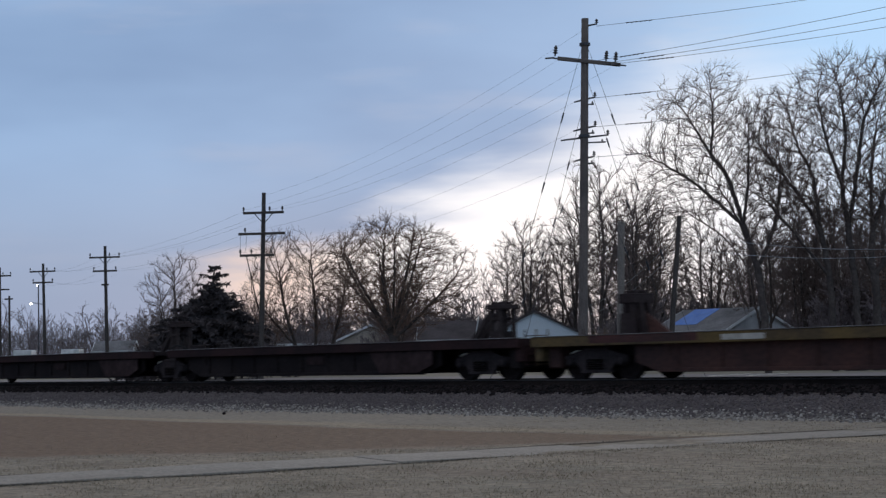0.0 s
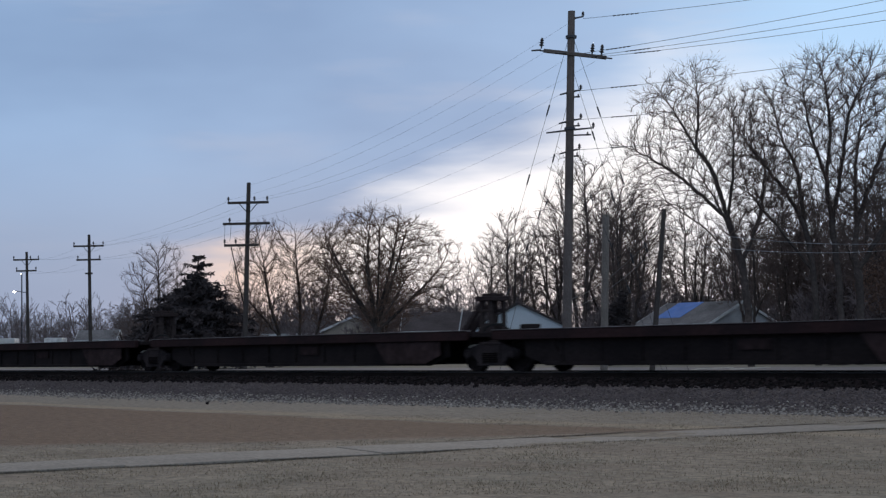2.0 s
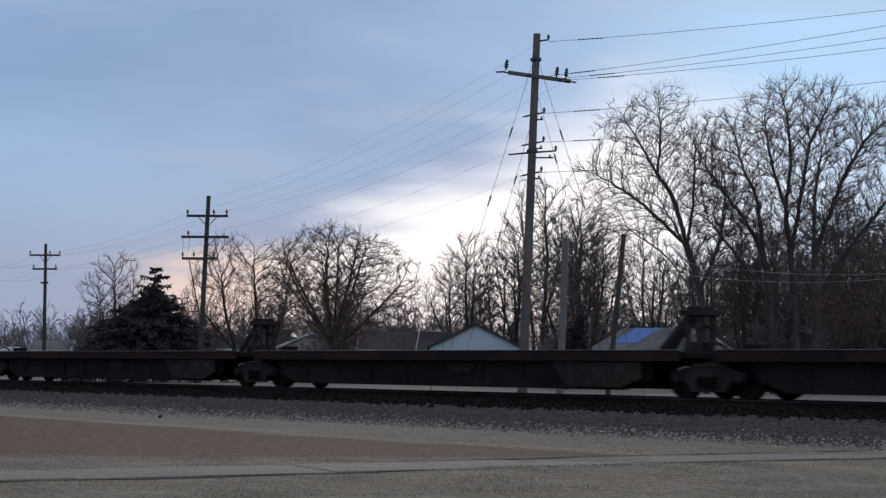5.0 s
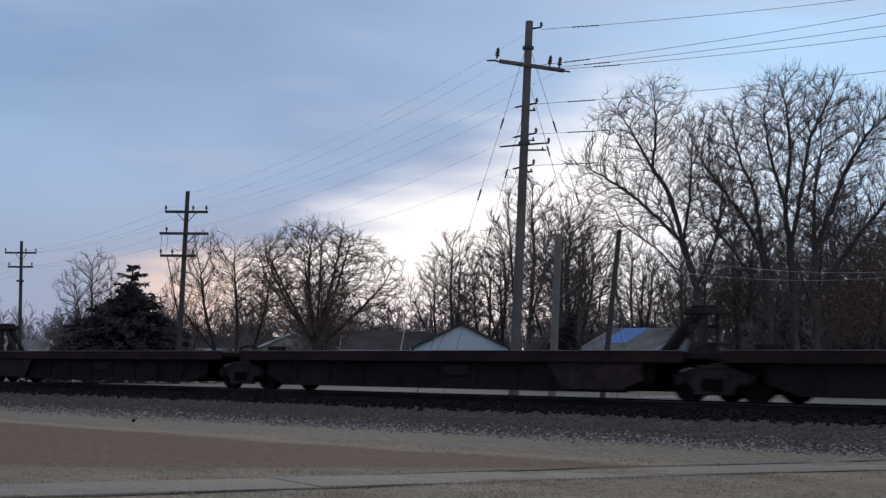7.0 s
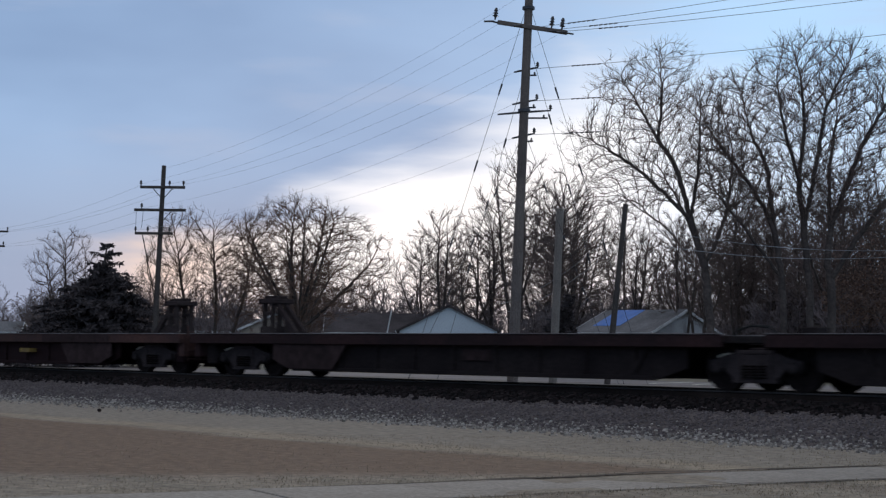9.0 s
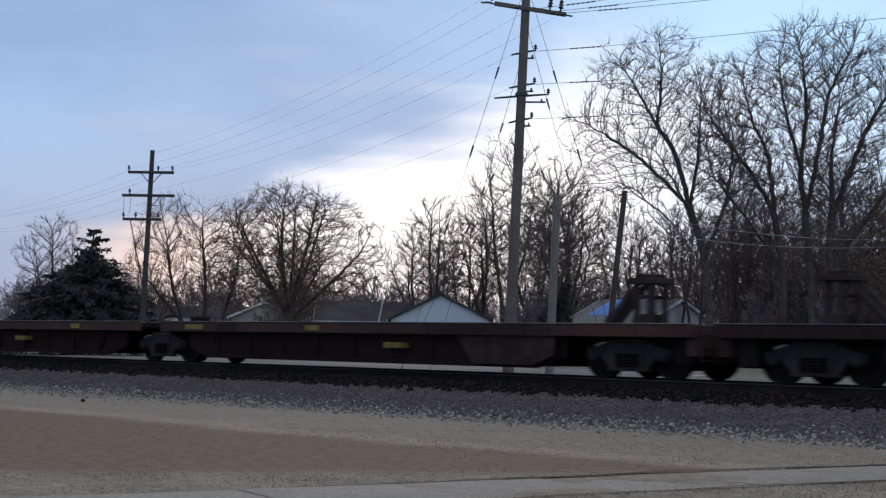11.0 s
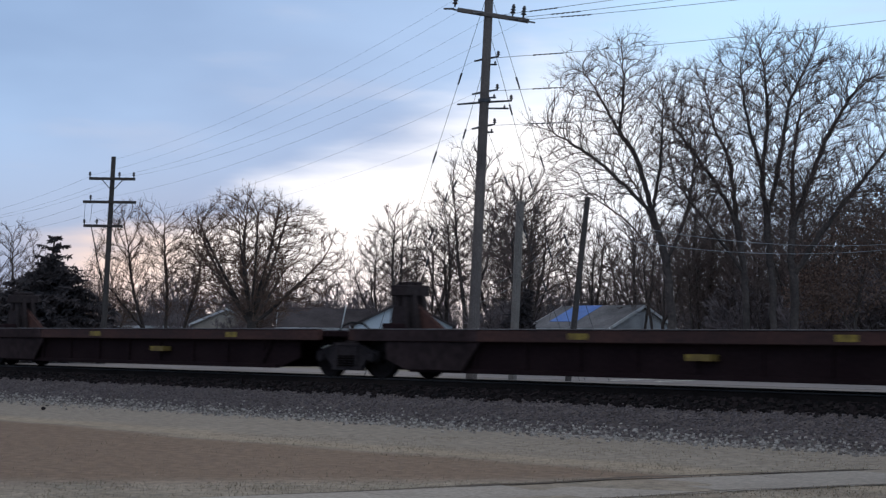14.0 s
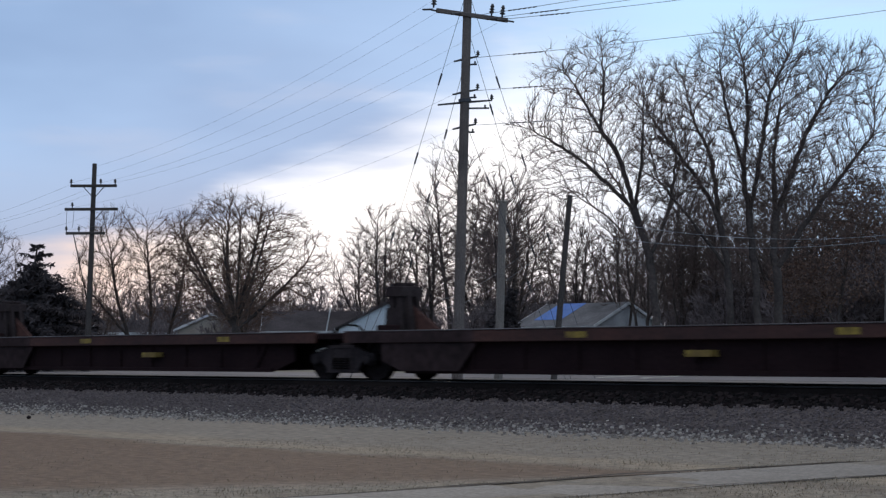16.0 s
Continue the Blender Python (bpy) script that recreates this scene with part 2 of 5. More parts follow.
def lawn_material():
    """Dormant lawn: straw, grey-green and brown drifts, fine mottling, pale verge along the stones."""
    m = material("dormant_grass", (0.335, 0.274, 0.205), 0.97, 0, 0.55, 38, 0.9, 0.6, (0.262, 0.212, 0.158))
    nt = m.node_tree
    bsdf = nt.nodes["Principled BSDF"]
    col = bsdf.inputs["Base Color"].links[0].from_socket
    tc = nt.nodes.new("ShaderNodeTexCoord")
    sep = nt.nodes.new("ShaderNodeSeparateXYZ")
    wob = nt.nodes.new("ShaderNodeTexNoise")
    wob.inputs["Scale"].default_value, wob.inputs["Detail"].default_value = 0.22, 5
    nt.links.new(tc.outputs["Object"], wob.inputs["Vector"])
    nt.links.new(tc.outputs["Object"], sep.inputs[0])

    def mth(op, a, b):
        n = nt.nodes.new("ShaderNodeMath")
        n.operation = op
        for i, v in enumerate((a, b)):
            if isinstance(v, (int, float)):
                n.inputs[i].default_value = v
            else:
                nt.links.new(v, n.inputs[i])
        return n.outputs[0]

    def step(v, a, b, hi=1.0):
        n = nt.nodes.new("ShaderNodeMapRange")
        n.interpolation_type = "SMOOTHSTEP"
        nt.links.new(v, n.inputs[0])
        for i, x in enumerate((a, b, 0.0, hi)):
            n.inputs[1 + i].default_value = x
        return n.outputs[0]

    def over(f, a, b):
        n = nt.nodes.new("ShaderNodeMix")
        n.data_type = "RGBA"
        nt.links.new(f, n.inputs[0])
        nt.links.new(a, n.inputs[6])
        n.inputs[7].default_value = (*b, 1)
        return n.outputs[2]

    warp = mth("MULTIPLY", mth("SUBTRACT", wob.outputs[0], 0.5), 1.6)
    # long worn streaks and patches, as mowing and runoff leave them
    stretch = nt.nodes.new("ShaderNodeMapping")
    stretch.inputs["Scale"].default_value = (0.28, 0.75, 1.0)
    nt.links.new(tc.outputs["Object"], stretch.inputs["Vector"])
    for seed, scale, tint, amount in ((0.0, 1.0, (0.205, 0.152, 0.115), 0.6), (7.0, 2.2, (0.36, 0.295, 0.22), 0.45), (13.0, 1.6, (0.215, 0.195, 0.150), 0.5)):
        streak = nt.nodes.new("ShaderNodeTexNoise")
        streak.noise_dimensions = "4D"
        streak.inputs["W"].default_value = seed
        streak.inputs["Scale"].default_value, streak.inputs["Detail"].default_value = scale, 4
        nt.links.new(stretch.outputs[0], streak.inputs["Vector"])
        col = over(step(streak.outputs[0], 0.46, 0.72, amount), col, tint)
    # brown worn drift: a long tongue between the pale band and the sidewalk, narrowing to a point
    v = mth("ADD", mth("SUBTRACT", sep.outputs[1], mth("MULTIPLY", sep.outputs[0], -0.02)), warp)
    u = mth("ADD", mth("SUBTRACT", sep.outputs[1], mth("MULTIPLY", sep.outputs[0], 1.23)), warp)
    tongue = mth("MULTIPLY", step(v, 15.0, 14.3), step(u, 27.4, 29.2))
    col = over(mth("MULTIPLY", tongue, 0.9), col, (0.192, 0.122, 0.079))
    verge = step(mth("ADD", v, 0.0), 15.2, 16.4, 0.75)
    col = over(verge, col, (0.278, 0.234, 0.186))
    pale = mth("MULTIPLY", step(v, 14.6, 15.2), step(v, 15.9, 15.2))
    col = over(mth("MULTIPLY", pale, 0.75), col, (0.37, 0.288, 0.20))
    fine = nt.nodes.new("ShaderNodeTexNoise")
    fine.inputs["Scale"].default_value, fine.inputs["Detail"].default_value = 7.0, 8
    nt.links.new(tc.outputs["Object"], fine.inputs["Vector"])
    mx = nt.nodes.new("ShaderNodeMix")
    mx.data_type, mx.blend_type = "RGBA", "MULTIPLY"
    mx.inputs[0].default_value = 0.6
    rng = nt.nodes.new("ShaderNodeMapRange")
    for i, x in enumerate((0.3, 0.7, 0.45, 1.35)):
        rng.inputs[1 + i].default_value = x
    nt.links.new(fine.outputs[0], rng.inputs[0])
    nt.links.new(col, mx.inputs[6])
    nt.links.new(rng.outputs[0], mx.inputs[7])
    nt.links.new(mx.outputs[2], bsdf.inputs["Base Color"])
    return m


LAWN = lawn_material()
FAR_GRASS = material("far_dormant_grass", (0.235, 0.205, 0.155), 0.97, 0, 0.5, 5, 0.15, 0.4, (0.18, 0.165, 0.125))
BLADE = island_material("dry_grass_blade", (0.36, 0.292, 0.212), (0.25, 0.20, 0.145))


# ---- mesh helpers ----
def mesh_of(bm, name, mat):
    me = bpy.data.meshes.new(name)
    bmesh.ops.recalc_face_normals(bm, faces=bm.faces)
    bm.to_mesh(me)
    bm.free()
    me.materials.append(mat)
    return me


def part(name, bm, mat, parent, label=""):
    ob = new(name, mesh_of(bm, name, mat))
    ob.parent = parent
    if label:
        tagged(ob, label)
    return ob


def thing(name, label, category, m=None, group="", kind=""):
    ob = new(name)
    if m is not None:
        ob.matrix_basis = m
    return tagged(ob, label, category, group, kind)


def box(bm, x0, x1, y0, y1, z0, z1, bevel=0.0):
    r = bmesh.ops.create_cube(bm, size=1.0, matrix=Matrix.LocRotScale(((x0 + x1) / 2, (y0 + y1) / 2, (z0 + z1) / 2), None, (x1 - x0, y1 - y0, z1 - z0)))
    if bevel:
        edges = list({e for v in r["verts"] for e in v.link_edges})
        bmesh.ops.bevel(bm, geom=edges, offset=bevel, segments=1, affect="EDGES")
    return bm


def cube(x0, x1, y0, y1, z0, z1, bevel=0.0):
    return box(bmesh.new(), x0, x1, y0, y1, z0, z1, bevel)


def prism(bm, outline, y0, y1):
    """An outline in x, z drawn out from y0 to y1."""
    a = [bm.verts.new((x, y0, z)) for x, z in outline]
    b = [bm.verts.new((x, y1, z)) for x, z in outline]
    n = len(outline)
    bm.faces.new(a)
    bm.faces.new(b[::-1])
    for i in range(n):
        bm.faces.new((a[i], b[i], b[(i + 1) % n], a[(i + 1) % n]))
    return bm


def rod(bm, p, q, r0, r1=None, sides=8):
    p, q = Vector(p), Vector(q)
    w = q - p
    m = Matrix.Translation((p + q) / 2) @ w.to_track_quat("Z", "Y").to_matrix().to_4x4()
    bmesh.ops.create_cone(bm, cap_ends=True, segments=sides, radius1=r0, radius2=r0 if r1 is None else r1, depth=w.length, matrix=m)
    return bm


def lathe(bm, profile, origin, axis="Y", sides=24):
    """Turn a profile of (radius, along) about an axis."""
    rings = []
    for r, s in profile:
        ring = []
        for i in range(sides):
            a = 2 * math.pi * i / sides
            c, d = r * math.cos(a), r * math.sin(a)
            v = {"Y": (c, s, d), "Z": (c, d, s)}[axis]
            ring.append(bm.verts.new(Vector(origin) + Vector(v)))
        rings.append(ring)
    for a, b in zip(rings, rings[1:]):
        for i in range(sides):
            j = (i + 1) % sides
            bm.faces.new((a[i], a[j], b[j], b[i]))
    return bm


def raw_mesh(name, verts, faces, mat, smooth=False):
    me = bpy.data.meshes.new(name)
    me.from_pydata(verts, [], faces)
    me.materials.append(mat)
    if smooth:
        me.polygons.foreach_set("use_smooth", [True] * len(me.polygons))
    me.update()
    return me


RAIL_Z, TRACK_Y = 0.576, 26.62
RNG = random.Random(7)


# ---- ground ----
def ground_height(x, y):
    """Lawn falls away a little, the ballast bed rises, and the far side lies a little up."""
    far = min(1.0, max(0.0, (y - 24.0) / 4.0))
    h = 0.4 * far
    bed_near, bed_far = 20.0, 31.0
    if bed_near < y < bed_far:
        up = min(1.0, (y - bed_near) / 4.3) if y < TRACK_Y else min(1.0, (bed_far - y) / 2.6)
        h = max(h, 0.41 * up ** 0.9)
    if y < 20.0:
        h += 0.05 * noise.noise((x * 0.13, y * 0.13, 1.0)) + 0.018 * noise.noise((x * 0.9, y * 0.9, 5.0))
        h *= min(1.0, (20.0 - y) / 1.5)
    return h


def build_ground():
    ys = [-400, -150, -60, -25, -10, -4] + [i * 0.5 for i in range(-4, 68)] + [36, 40, 46, 52, 60, 75, 100, 150, 250, 500, 1200, 3000]
    xs = [-3000, -1200, -500, -250, -150, -110, -85, -70] + [i * 1.0 for i in range(-66, 7)] + [10, 18, 30, 60, 120, 300, 900, 3000]
    verts = [(x, y, ground_height(x, y)) for y in ys for x in xs]
    nx = len(xs)
    faces, mats = [], []
    for j in range(len(ys) - 1):
        yc = (ys[j] + ys[j + 1]) / 2
        for i in range(nx - 1):
            a = j * nx + i
            faces.append((a, a + 1, a + nx + 1, a + nx))
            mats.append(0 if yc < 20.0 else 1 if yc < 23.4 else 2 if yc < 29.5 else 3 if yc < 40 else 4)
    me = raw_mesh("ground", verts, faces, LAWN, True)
    for m in (BALLAST_BED, DARK_BED, GRAVEL, FAR_GRASS):
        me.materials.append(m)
    me.polygons.foreach_set("material_index", mats)
    tagged(new("ground", me), "dormant straw-coloured lawn rising to a dark ballast bed", "ground", kind="structure")


build_ground()


def build_road():
    bm = bmesh.new()
    box(bm, -260, 120, 35.2, 39.7, 0.36, 0.406)
    road = new("road", mesh_of(bm, "road", ROAD))
    tagged(road, "pale worn street pavement beyond the railway", "road", kind="structure")
    for x in (-28.2, -29.7):
        mark = part("stop_line", cube(-0.06, 0.06, -1.5, 1.5, 0.0, 0.012), PAINT_MARK, road, "short faded paint stripe")
        mark.matrix_basis = pose(x, 37.5, 0.407, 0, 0, 15)


build_road()


def build_sidewalk():
    walk_way = thing("pavement", "narrow weathered concrete sidewalk through dormant grass", "pavement", kind="structure")
    ax, ay, dx, dy = -11.5, 11.3, 0.25, 0.968
    slab = None
    rot = math.degrees(math.atan2(dy, dx))
    for i in range(-7, 12):
        s = i * 1.52 + 0.34
        if slab is None:
            slab = mesh_of(cube(-0.757, 0.757, -0.70, 0.70, -0.10, 0.022, 0.006), "slab", CONCRETE)
        ob = new("slab", slab)
        ob.parent = walk_way
        x, y = ax + dx * s, ay + dy * s
        ob.matrix_basis = pose(x, y, 0.004 + RNG.uniform(-0.006, 0.006), RNG.uniform(-0.4, 0.4), RNG.uniform(-0.3, 0.3), rot)
    # dark uneven strip along both edges of the slabs, wider on the far side
    bm = bmesh.new()
    for side in (-1, 1):
        rows = []
        for k in range(120):
            s = -10.5 + k * 0.24
            off = side * 0.701
            wid = side * (0.05 + 0.06 * abs(noise.noise((s * 1.7, side * 3.0, 2.0)))) * (2.2 if side < 0 else 0.7)
            px, py = ax + dx * s, ay + dy * s
            rows.append([bm.verts.new((px + dy * o, py - dx * o, ground_height(px, py) + 0.012)) for o in (off, off + wid)])
        for a, b in zip(rows, rows[1:]):
            bm.faces.new((a[0], a[1], b[1], b[0]))
    part("soil_edge", bm, EDGE_STRIP, walk_way, "dark narrow strip along the edge")


build_sidewalk()


# ---- railway ----
def build_track():
    """Two rails on ties; the ties are things of the track."""
    track = thing("railway_track", "rusty steel rails on dark creosoted ties", "railway track", kind="structure")
    prof = [(-0.075, 0), (0.075, 0), (0.075, 0.015), (0.012, 0.035), (0.012, 0.125), (0.036, 0.14), (-0.036, 0.14), (-0.012, 0.125), (-0.012, 0.035), (-0.075, 0.015)]
    for s in (-1, 1):
        bm = bmesh.new()
        a = [bm.verts.new((-330, y, z)) for y, z in prof]
        b = [bm.verts.new((200, y, z)) for y, z in prof]
        for i in range(len(prof)):
            j = (i + 1) % len(prof)
            bm.faces.new((a[i], a[j], b[j], b[i]))
        rail = part("rail", bm, RAIL_SIDE, track, "rusted steel rail with a worn bright head")
        rail.location = (0, TRACK_Y + s * 0.755, RAIL_Z - 0.172)
        head = part("rail_head", box(bmesh.new(), -330, 200, -0.034, 0.034, 0.142, 0.172, 0.006), RAIL_HEAD, rail)
    tie = mesh_of(cube(-0.115, 0.115, -1.30, 1.30, -0.18, 0.0, 0.012), "tie", TIE)
    for i in range(150):
        ob = new("tie", tie)
        ob.parent = track
        ob.matrix_basis = pose(-84 + i * 0.53 + RNG.uniform(-0.03, 0.03), TRACK_Y + RNG.uniform(-0.04, 0.04), RAIL_Z - 0.174, 0, 0, RNG.uniform(-1, 1))


build_track()


def stones(name, label, mat, count, spot, size):
    """A scatter of rough broken stones, eight corners each."""
    base = np.array([(-1, -1, -1), (1, -1, -1), (1, 1, -1), (-1, 1, -1), (-1, -1, 1), (1, -1, 1), (1, 1, 1), (-1, 1, 1)], float)
    quads = ((0, 3, 2, 1), (4, 5, 6, 7), (0, 1, 5, 4), (1, 2, 6, 5), (2, 3, 7, 6), (3, 0, 4, 7))
    rng = np.random.default_rng(len(name) * 31 + count)
    verts, faces = [], []
    for k in range(count):
        x, y = spot(rng)
        s = rng.uniform(*size)
        c = base * (s * rng.uniform(0.35, 0.62, 3)) * rng.uniform(0.7, 1.15, (8, 3))
        a = rng.uniform(0, 6.28)
        b = rng.uniform(-0.7, 0.7)
        ca, sa, cb, sb = math.cos(a), math.sin(a), math.cos(b), math.sin(b)
        c = c @ np.array([[ca, sa, 0], [-sa, ca, 0], [0, 0, 1]]) @ np.array([[1, 0, 0], [0, cb, sb], [0, -sb, cb]])
        c += (x, y, ground_height(x, y) + s * 0.12)
        o = len(verts)
        verts.extend(map(tuple, c))
        faces.extend(tuple(o + i for i in q) for q in quads)
    tagged(new(name, raw_mesh(name, verts, faces, mat)), label, "stones", kind="stuff")


def along(rng):
    """More stones where the bed is near the camera."""
    return -64 + 62 * rng.random() ** 0.7


stones("ballast_stones", "grey crushed ballast stones on the track bank", STONE_GREY, 22000, lambda r: (along(r), r.uniform(20.3, 23.3) + r.normal(0, 0.12)), (0.02, 0.045))
stones("blackened_stones", "near-black ballast stones beside the rails", STONE_DARK, 5500, lambda r: (along(r), r.uniform(23.1, 25.1) + r.normal(0, 0.15)), (0.05, 0.10))
stones("scattered_stones", "pale stones scattered along the foot of the bank", STONE_PALE, 9000, lambda r: (along(r), 20.15 + r.normal(0, 0.45) - 0.25 * r.random() ** 3), (0.018, 0.046))


# ---- train ----
SPEED = 8.425
MOVING, ROLLING = [], []
WHEEL_R = 0.45


def wheelset_mesh():
    bm = bmesh.new()
    rod(bm, (0, -1.02, 0), (0, 1.02, 0), 0.085, sides=12)
    for s in (-1, 1):
        prof = [(0.09, -0.10), (0.13, -0.085), (0.15, -0.03), (0.34, 0.0), (0.385, -0.05), (WHEEL_R, -0.055), (WHEEL_R + 0.003, 0.055), (WHEEL_R + 0.028, 0.065), (WHEEL_R + 0.028, 0.085), (0.385, 0.085), (0.34, 0.03), (0.15, 0.05), (0.09, 0.09)]
        lathe(bm, [(r, -s * a) for r, a in prof], (0, s * 0.755, 0), "Y", 28)
    # lighter tread band: worn steel, with the rim's glint put into its colour
    for f in bm.faces:
        c = f.calc_center_median()
        f.material_index = 1 if math.hypot(c.x, c.z) > 0.415 and abs(abs(c.y) - 0.755) < 0.058 else 0
    me = mesh_of(bm, "wheelset", WHEEL_STEEL)
    me.materials.append(WHEEL_RIM)
    return me


def scaled_part(name, bm, mat, parent, label="", along=1.0, up=0.8):
    """A part of the train, drawn at standard size, then flattened to fit the camera's view."""
    bmesh.ops.scale(bm, vec=(along, 1.0, up), verts=bm.verts)
    return part(name, bm, mat, parent, label)


def truck_part(name, bm, mat, parent, label=""):
    return scaled_part(name, bm, mat, parent, label, 0.94, 0.957)


def build_truck():
    """A three-piece freight truck: side frames, bolster, springs, bearings and two wheelsets."""
    truck = thing("freight_truck", "dusty cast-steel freight car truck on the rails", "rail truck", group="trucks under the train")
    outline = [(-1.10, 0.44), (-1.10, 0.60), (-0.80, 0.66), (-0.42, 0.78), (0.42, 0.78), (0.80, 0.66), (1.10, 0.60), (1.10, 0.44), (0.74, 0.46), (0.44, 0.17), (-0.44, 0.17), (-0.74, 0.46)]
    for s in (-1, 1):
        bm = bmesh.new()
        prism(bm, outline, s * 0.95, s * 1.08)
        box(bm, -0.52, 0.52, s * 1.015 - 0.09, s * 1.015 + 0.09, 0.165, 0.23, 0.015)
        box(bm, -0.46, 0.46, s * 1.015 - 0.09, s * 1.015 + 0.09, 0.73, 0.81, 0.015)
        for e in (-1, 1):
            box(bm, e * 0.36 - 0.05, e * 0.36 + 0.05, s * 1.015 - 0.1, s * 1.015 + 0.1, 0.2, 0.78, 0.015)
        frame_ = truck_part("side_frame", bm, TRUCK_STEEL, truck, "dusty cast side frame")
        # added pale plate, its colour paints the bright arc on the wheel's rim
        bm = bmesh.new()
        prism(bm, [(-0.86, 0.652), (-0.74, 0.70), (-0.62, 0.725), (-0.60, 0.755), (-0.76, 0.735), (-0.88, 0.69)], s * 0.99, s * 1.10)
        truck_part("worn_plate", bm, WHITE_MARK, frame_, "pale added plate standing in for the wheel rim's bright arc")
        for k in (-0.2, 0.0, 0.2):
            bm = bmesh.new()
            for c in range(5):
                lathe(bm, [(0.05, 0.0), (0.085, 0.02), (0.05, 0.04)], (k, s * 1.11, 0.26 + c * 0.055), "Z", 10)
            truck_part("spring", bm, WHEEL_STEEL, frame_)
        for e in (-1, 1):
            bm = bmesh.new()
            lathe(bm, [(0.0, s * 0.16), (0.06, s * 0.16), (0.11, s * 0.13), (0.13, s * 0.04), (0.15, s * -0.06)], (e * 0.915, s * 1.02, 0.47), "Y", 14)
            truck_part("bearing_cap", bm, TRUCK_STEEL, frame_)
    truck_part("bolster", cube(-0.2, 0.2, -1.0, 1.0, 0.52, 0.86, 0.03), STEEL_BLACK, truck)
    for s in (-1, 1):
        truck_part("brake_beam", cube(s * 0.36 - 0.05, s * 0.36 + 0.05, -0.72, 0.72, 0.34, 0.44, 0.01), STEEL_BLACK, truck)
    return truck


def build_tower(parent, x, way, solid, mat):
    """Container guide tower at a unit's end: posts, a head and a brace that runs down towards the well."""
    hx, hy = (0.20, 0.24) if solid else (0.24, 0.24)
    thick = 0.075 if solid else 0.042
    top = 2.60 if solid else 2.50
    reach = 0.46 if solid else 1.05
    tower = scaled_part("guide_tower", cube(x - hx - 0.08, x + hx + 0.08, -hy - 0.12, hy + 0.12, top - (0.3 if solid else 0.16), top, 0.02), mat, parent, "sooty steel container guide tower")
    for s in (-1, 1):
        for e in (-hx + 0.08, hx - 0.08):
            scaled_part("post", cube(x + e - thick, x + e + thick, s * hy - 0.07, s * hy + 0.07, 1.28, top - 0.1, 0.01), mat, tower)
        if solid:
            scaled_part("tower_panel", cube(x - hx + 0.02, x + hx - 0.02, s * (hy - 0.1) - 0.015, s * (hy - 0.1) + 0.015, 1.3, top - 0.2, 0.004), mat, tower)
        bm = bmesh.new()
        prism(bm, [(x - way * 0.14, top - 0.12), (x - way * (0.28 if solid else 0.24), top - 0.12), (x - way * reach, 1.44), (x - way * reach, 1.30), (x - way * (reach - (0.22 if solid else 0.12)), 1.30)], s * (hy - 0.1) - 0.05, s * (hy - 0.1) + 0.05)
        scaled_part("brace", bm, mat, tower)
        if solid:
            bm = bmesh.new()
            prism(bm, [(x - 0.30, 1.30), (x + 0.30, 1.30), (x + 0.22, 2.0), (x - 0.22, 2.0)], s * hy - 0.11, s * hy - 0.05)
            scaled_part("side_plate", bm, mat, tower)
            bm = bmesh.new()
            prism(bm, [(x - way * 0.2, top - 0.5), (x - way * 1.15, 1.34), (x - way * 0.2, 1.34)], s * (hy - 0.2) - 0.02, s * (hy - 0.2) + 0.02)
            scaled_part("gusset_plate", bm, STEEL_BROWN, tower, "dusty rust-brown triangular gusset plate")
        else:
            bm = bmesh.new()
            prism(bm, [(x - hx, 1.30), (x + hx, 1.30), (x + hx - 0.06, 1.60), (x - hx + 0.06, 1.60)], s * hy - 0.1, s * hy - 0.06)
            scaled_part("foot_plate", bm, mat, tower)
            scaled_part("tie_bar", cube(x - hx, x + hx, s * hy - 0.05, s * hy + 0.05, 1.98, 2.07, 0.01), mat, tower)
    for e in (-hx + 0.1, hx - 0.1):
        for s in (-hy + 0.1, hy - 0.1):
            scaled_part("cone_pad", cube(x + e - 0.07, x + e + 0.07, s - 0.1, s + 0.1, top, top + 0.10, 0.02), mat, tower)
    return tower


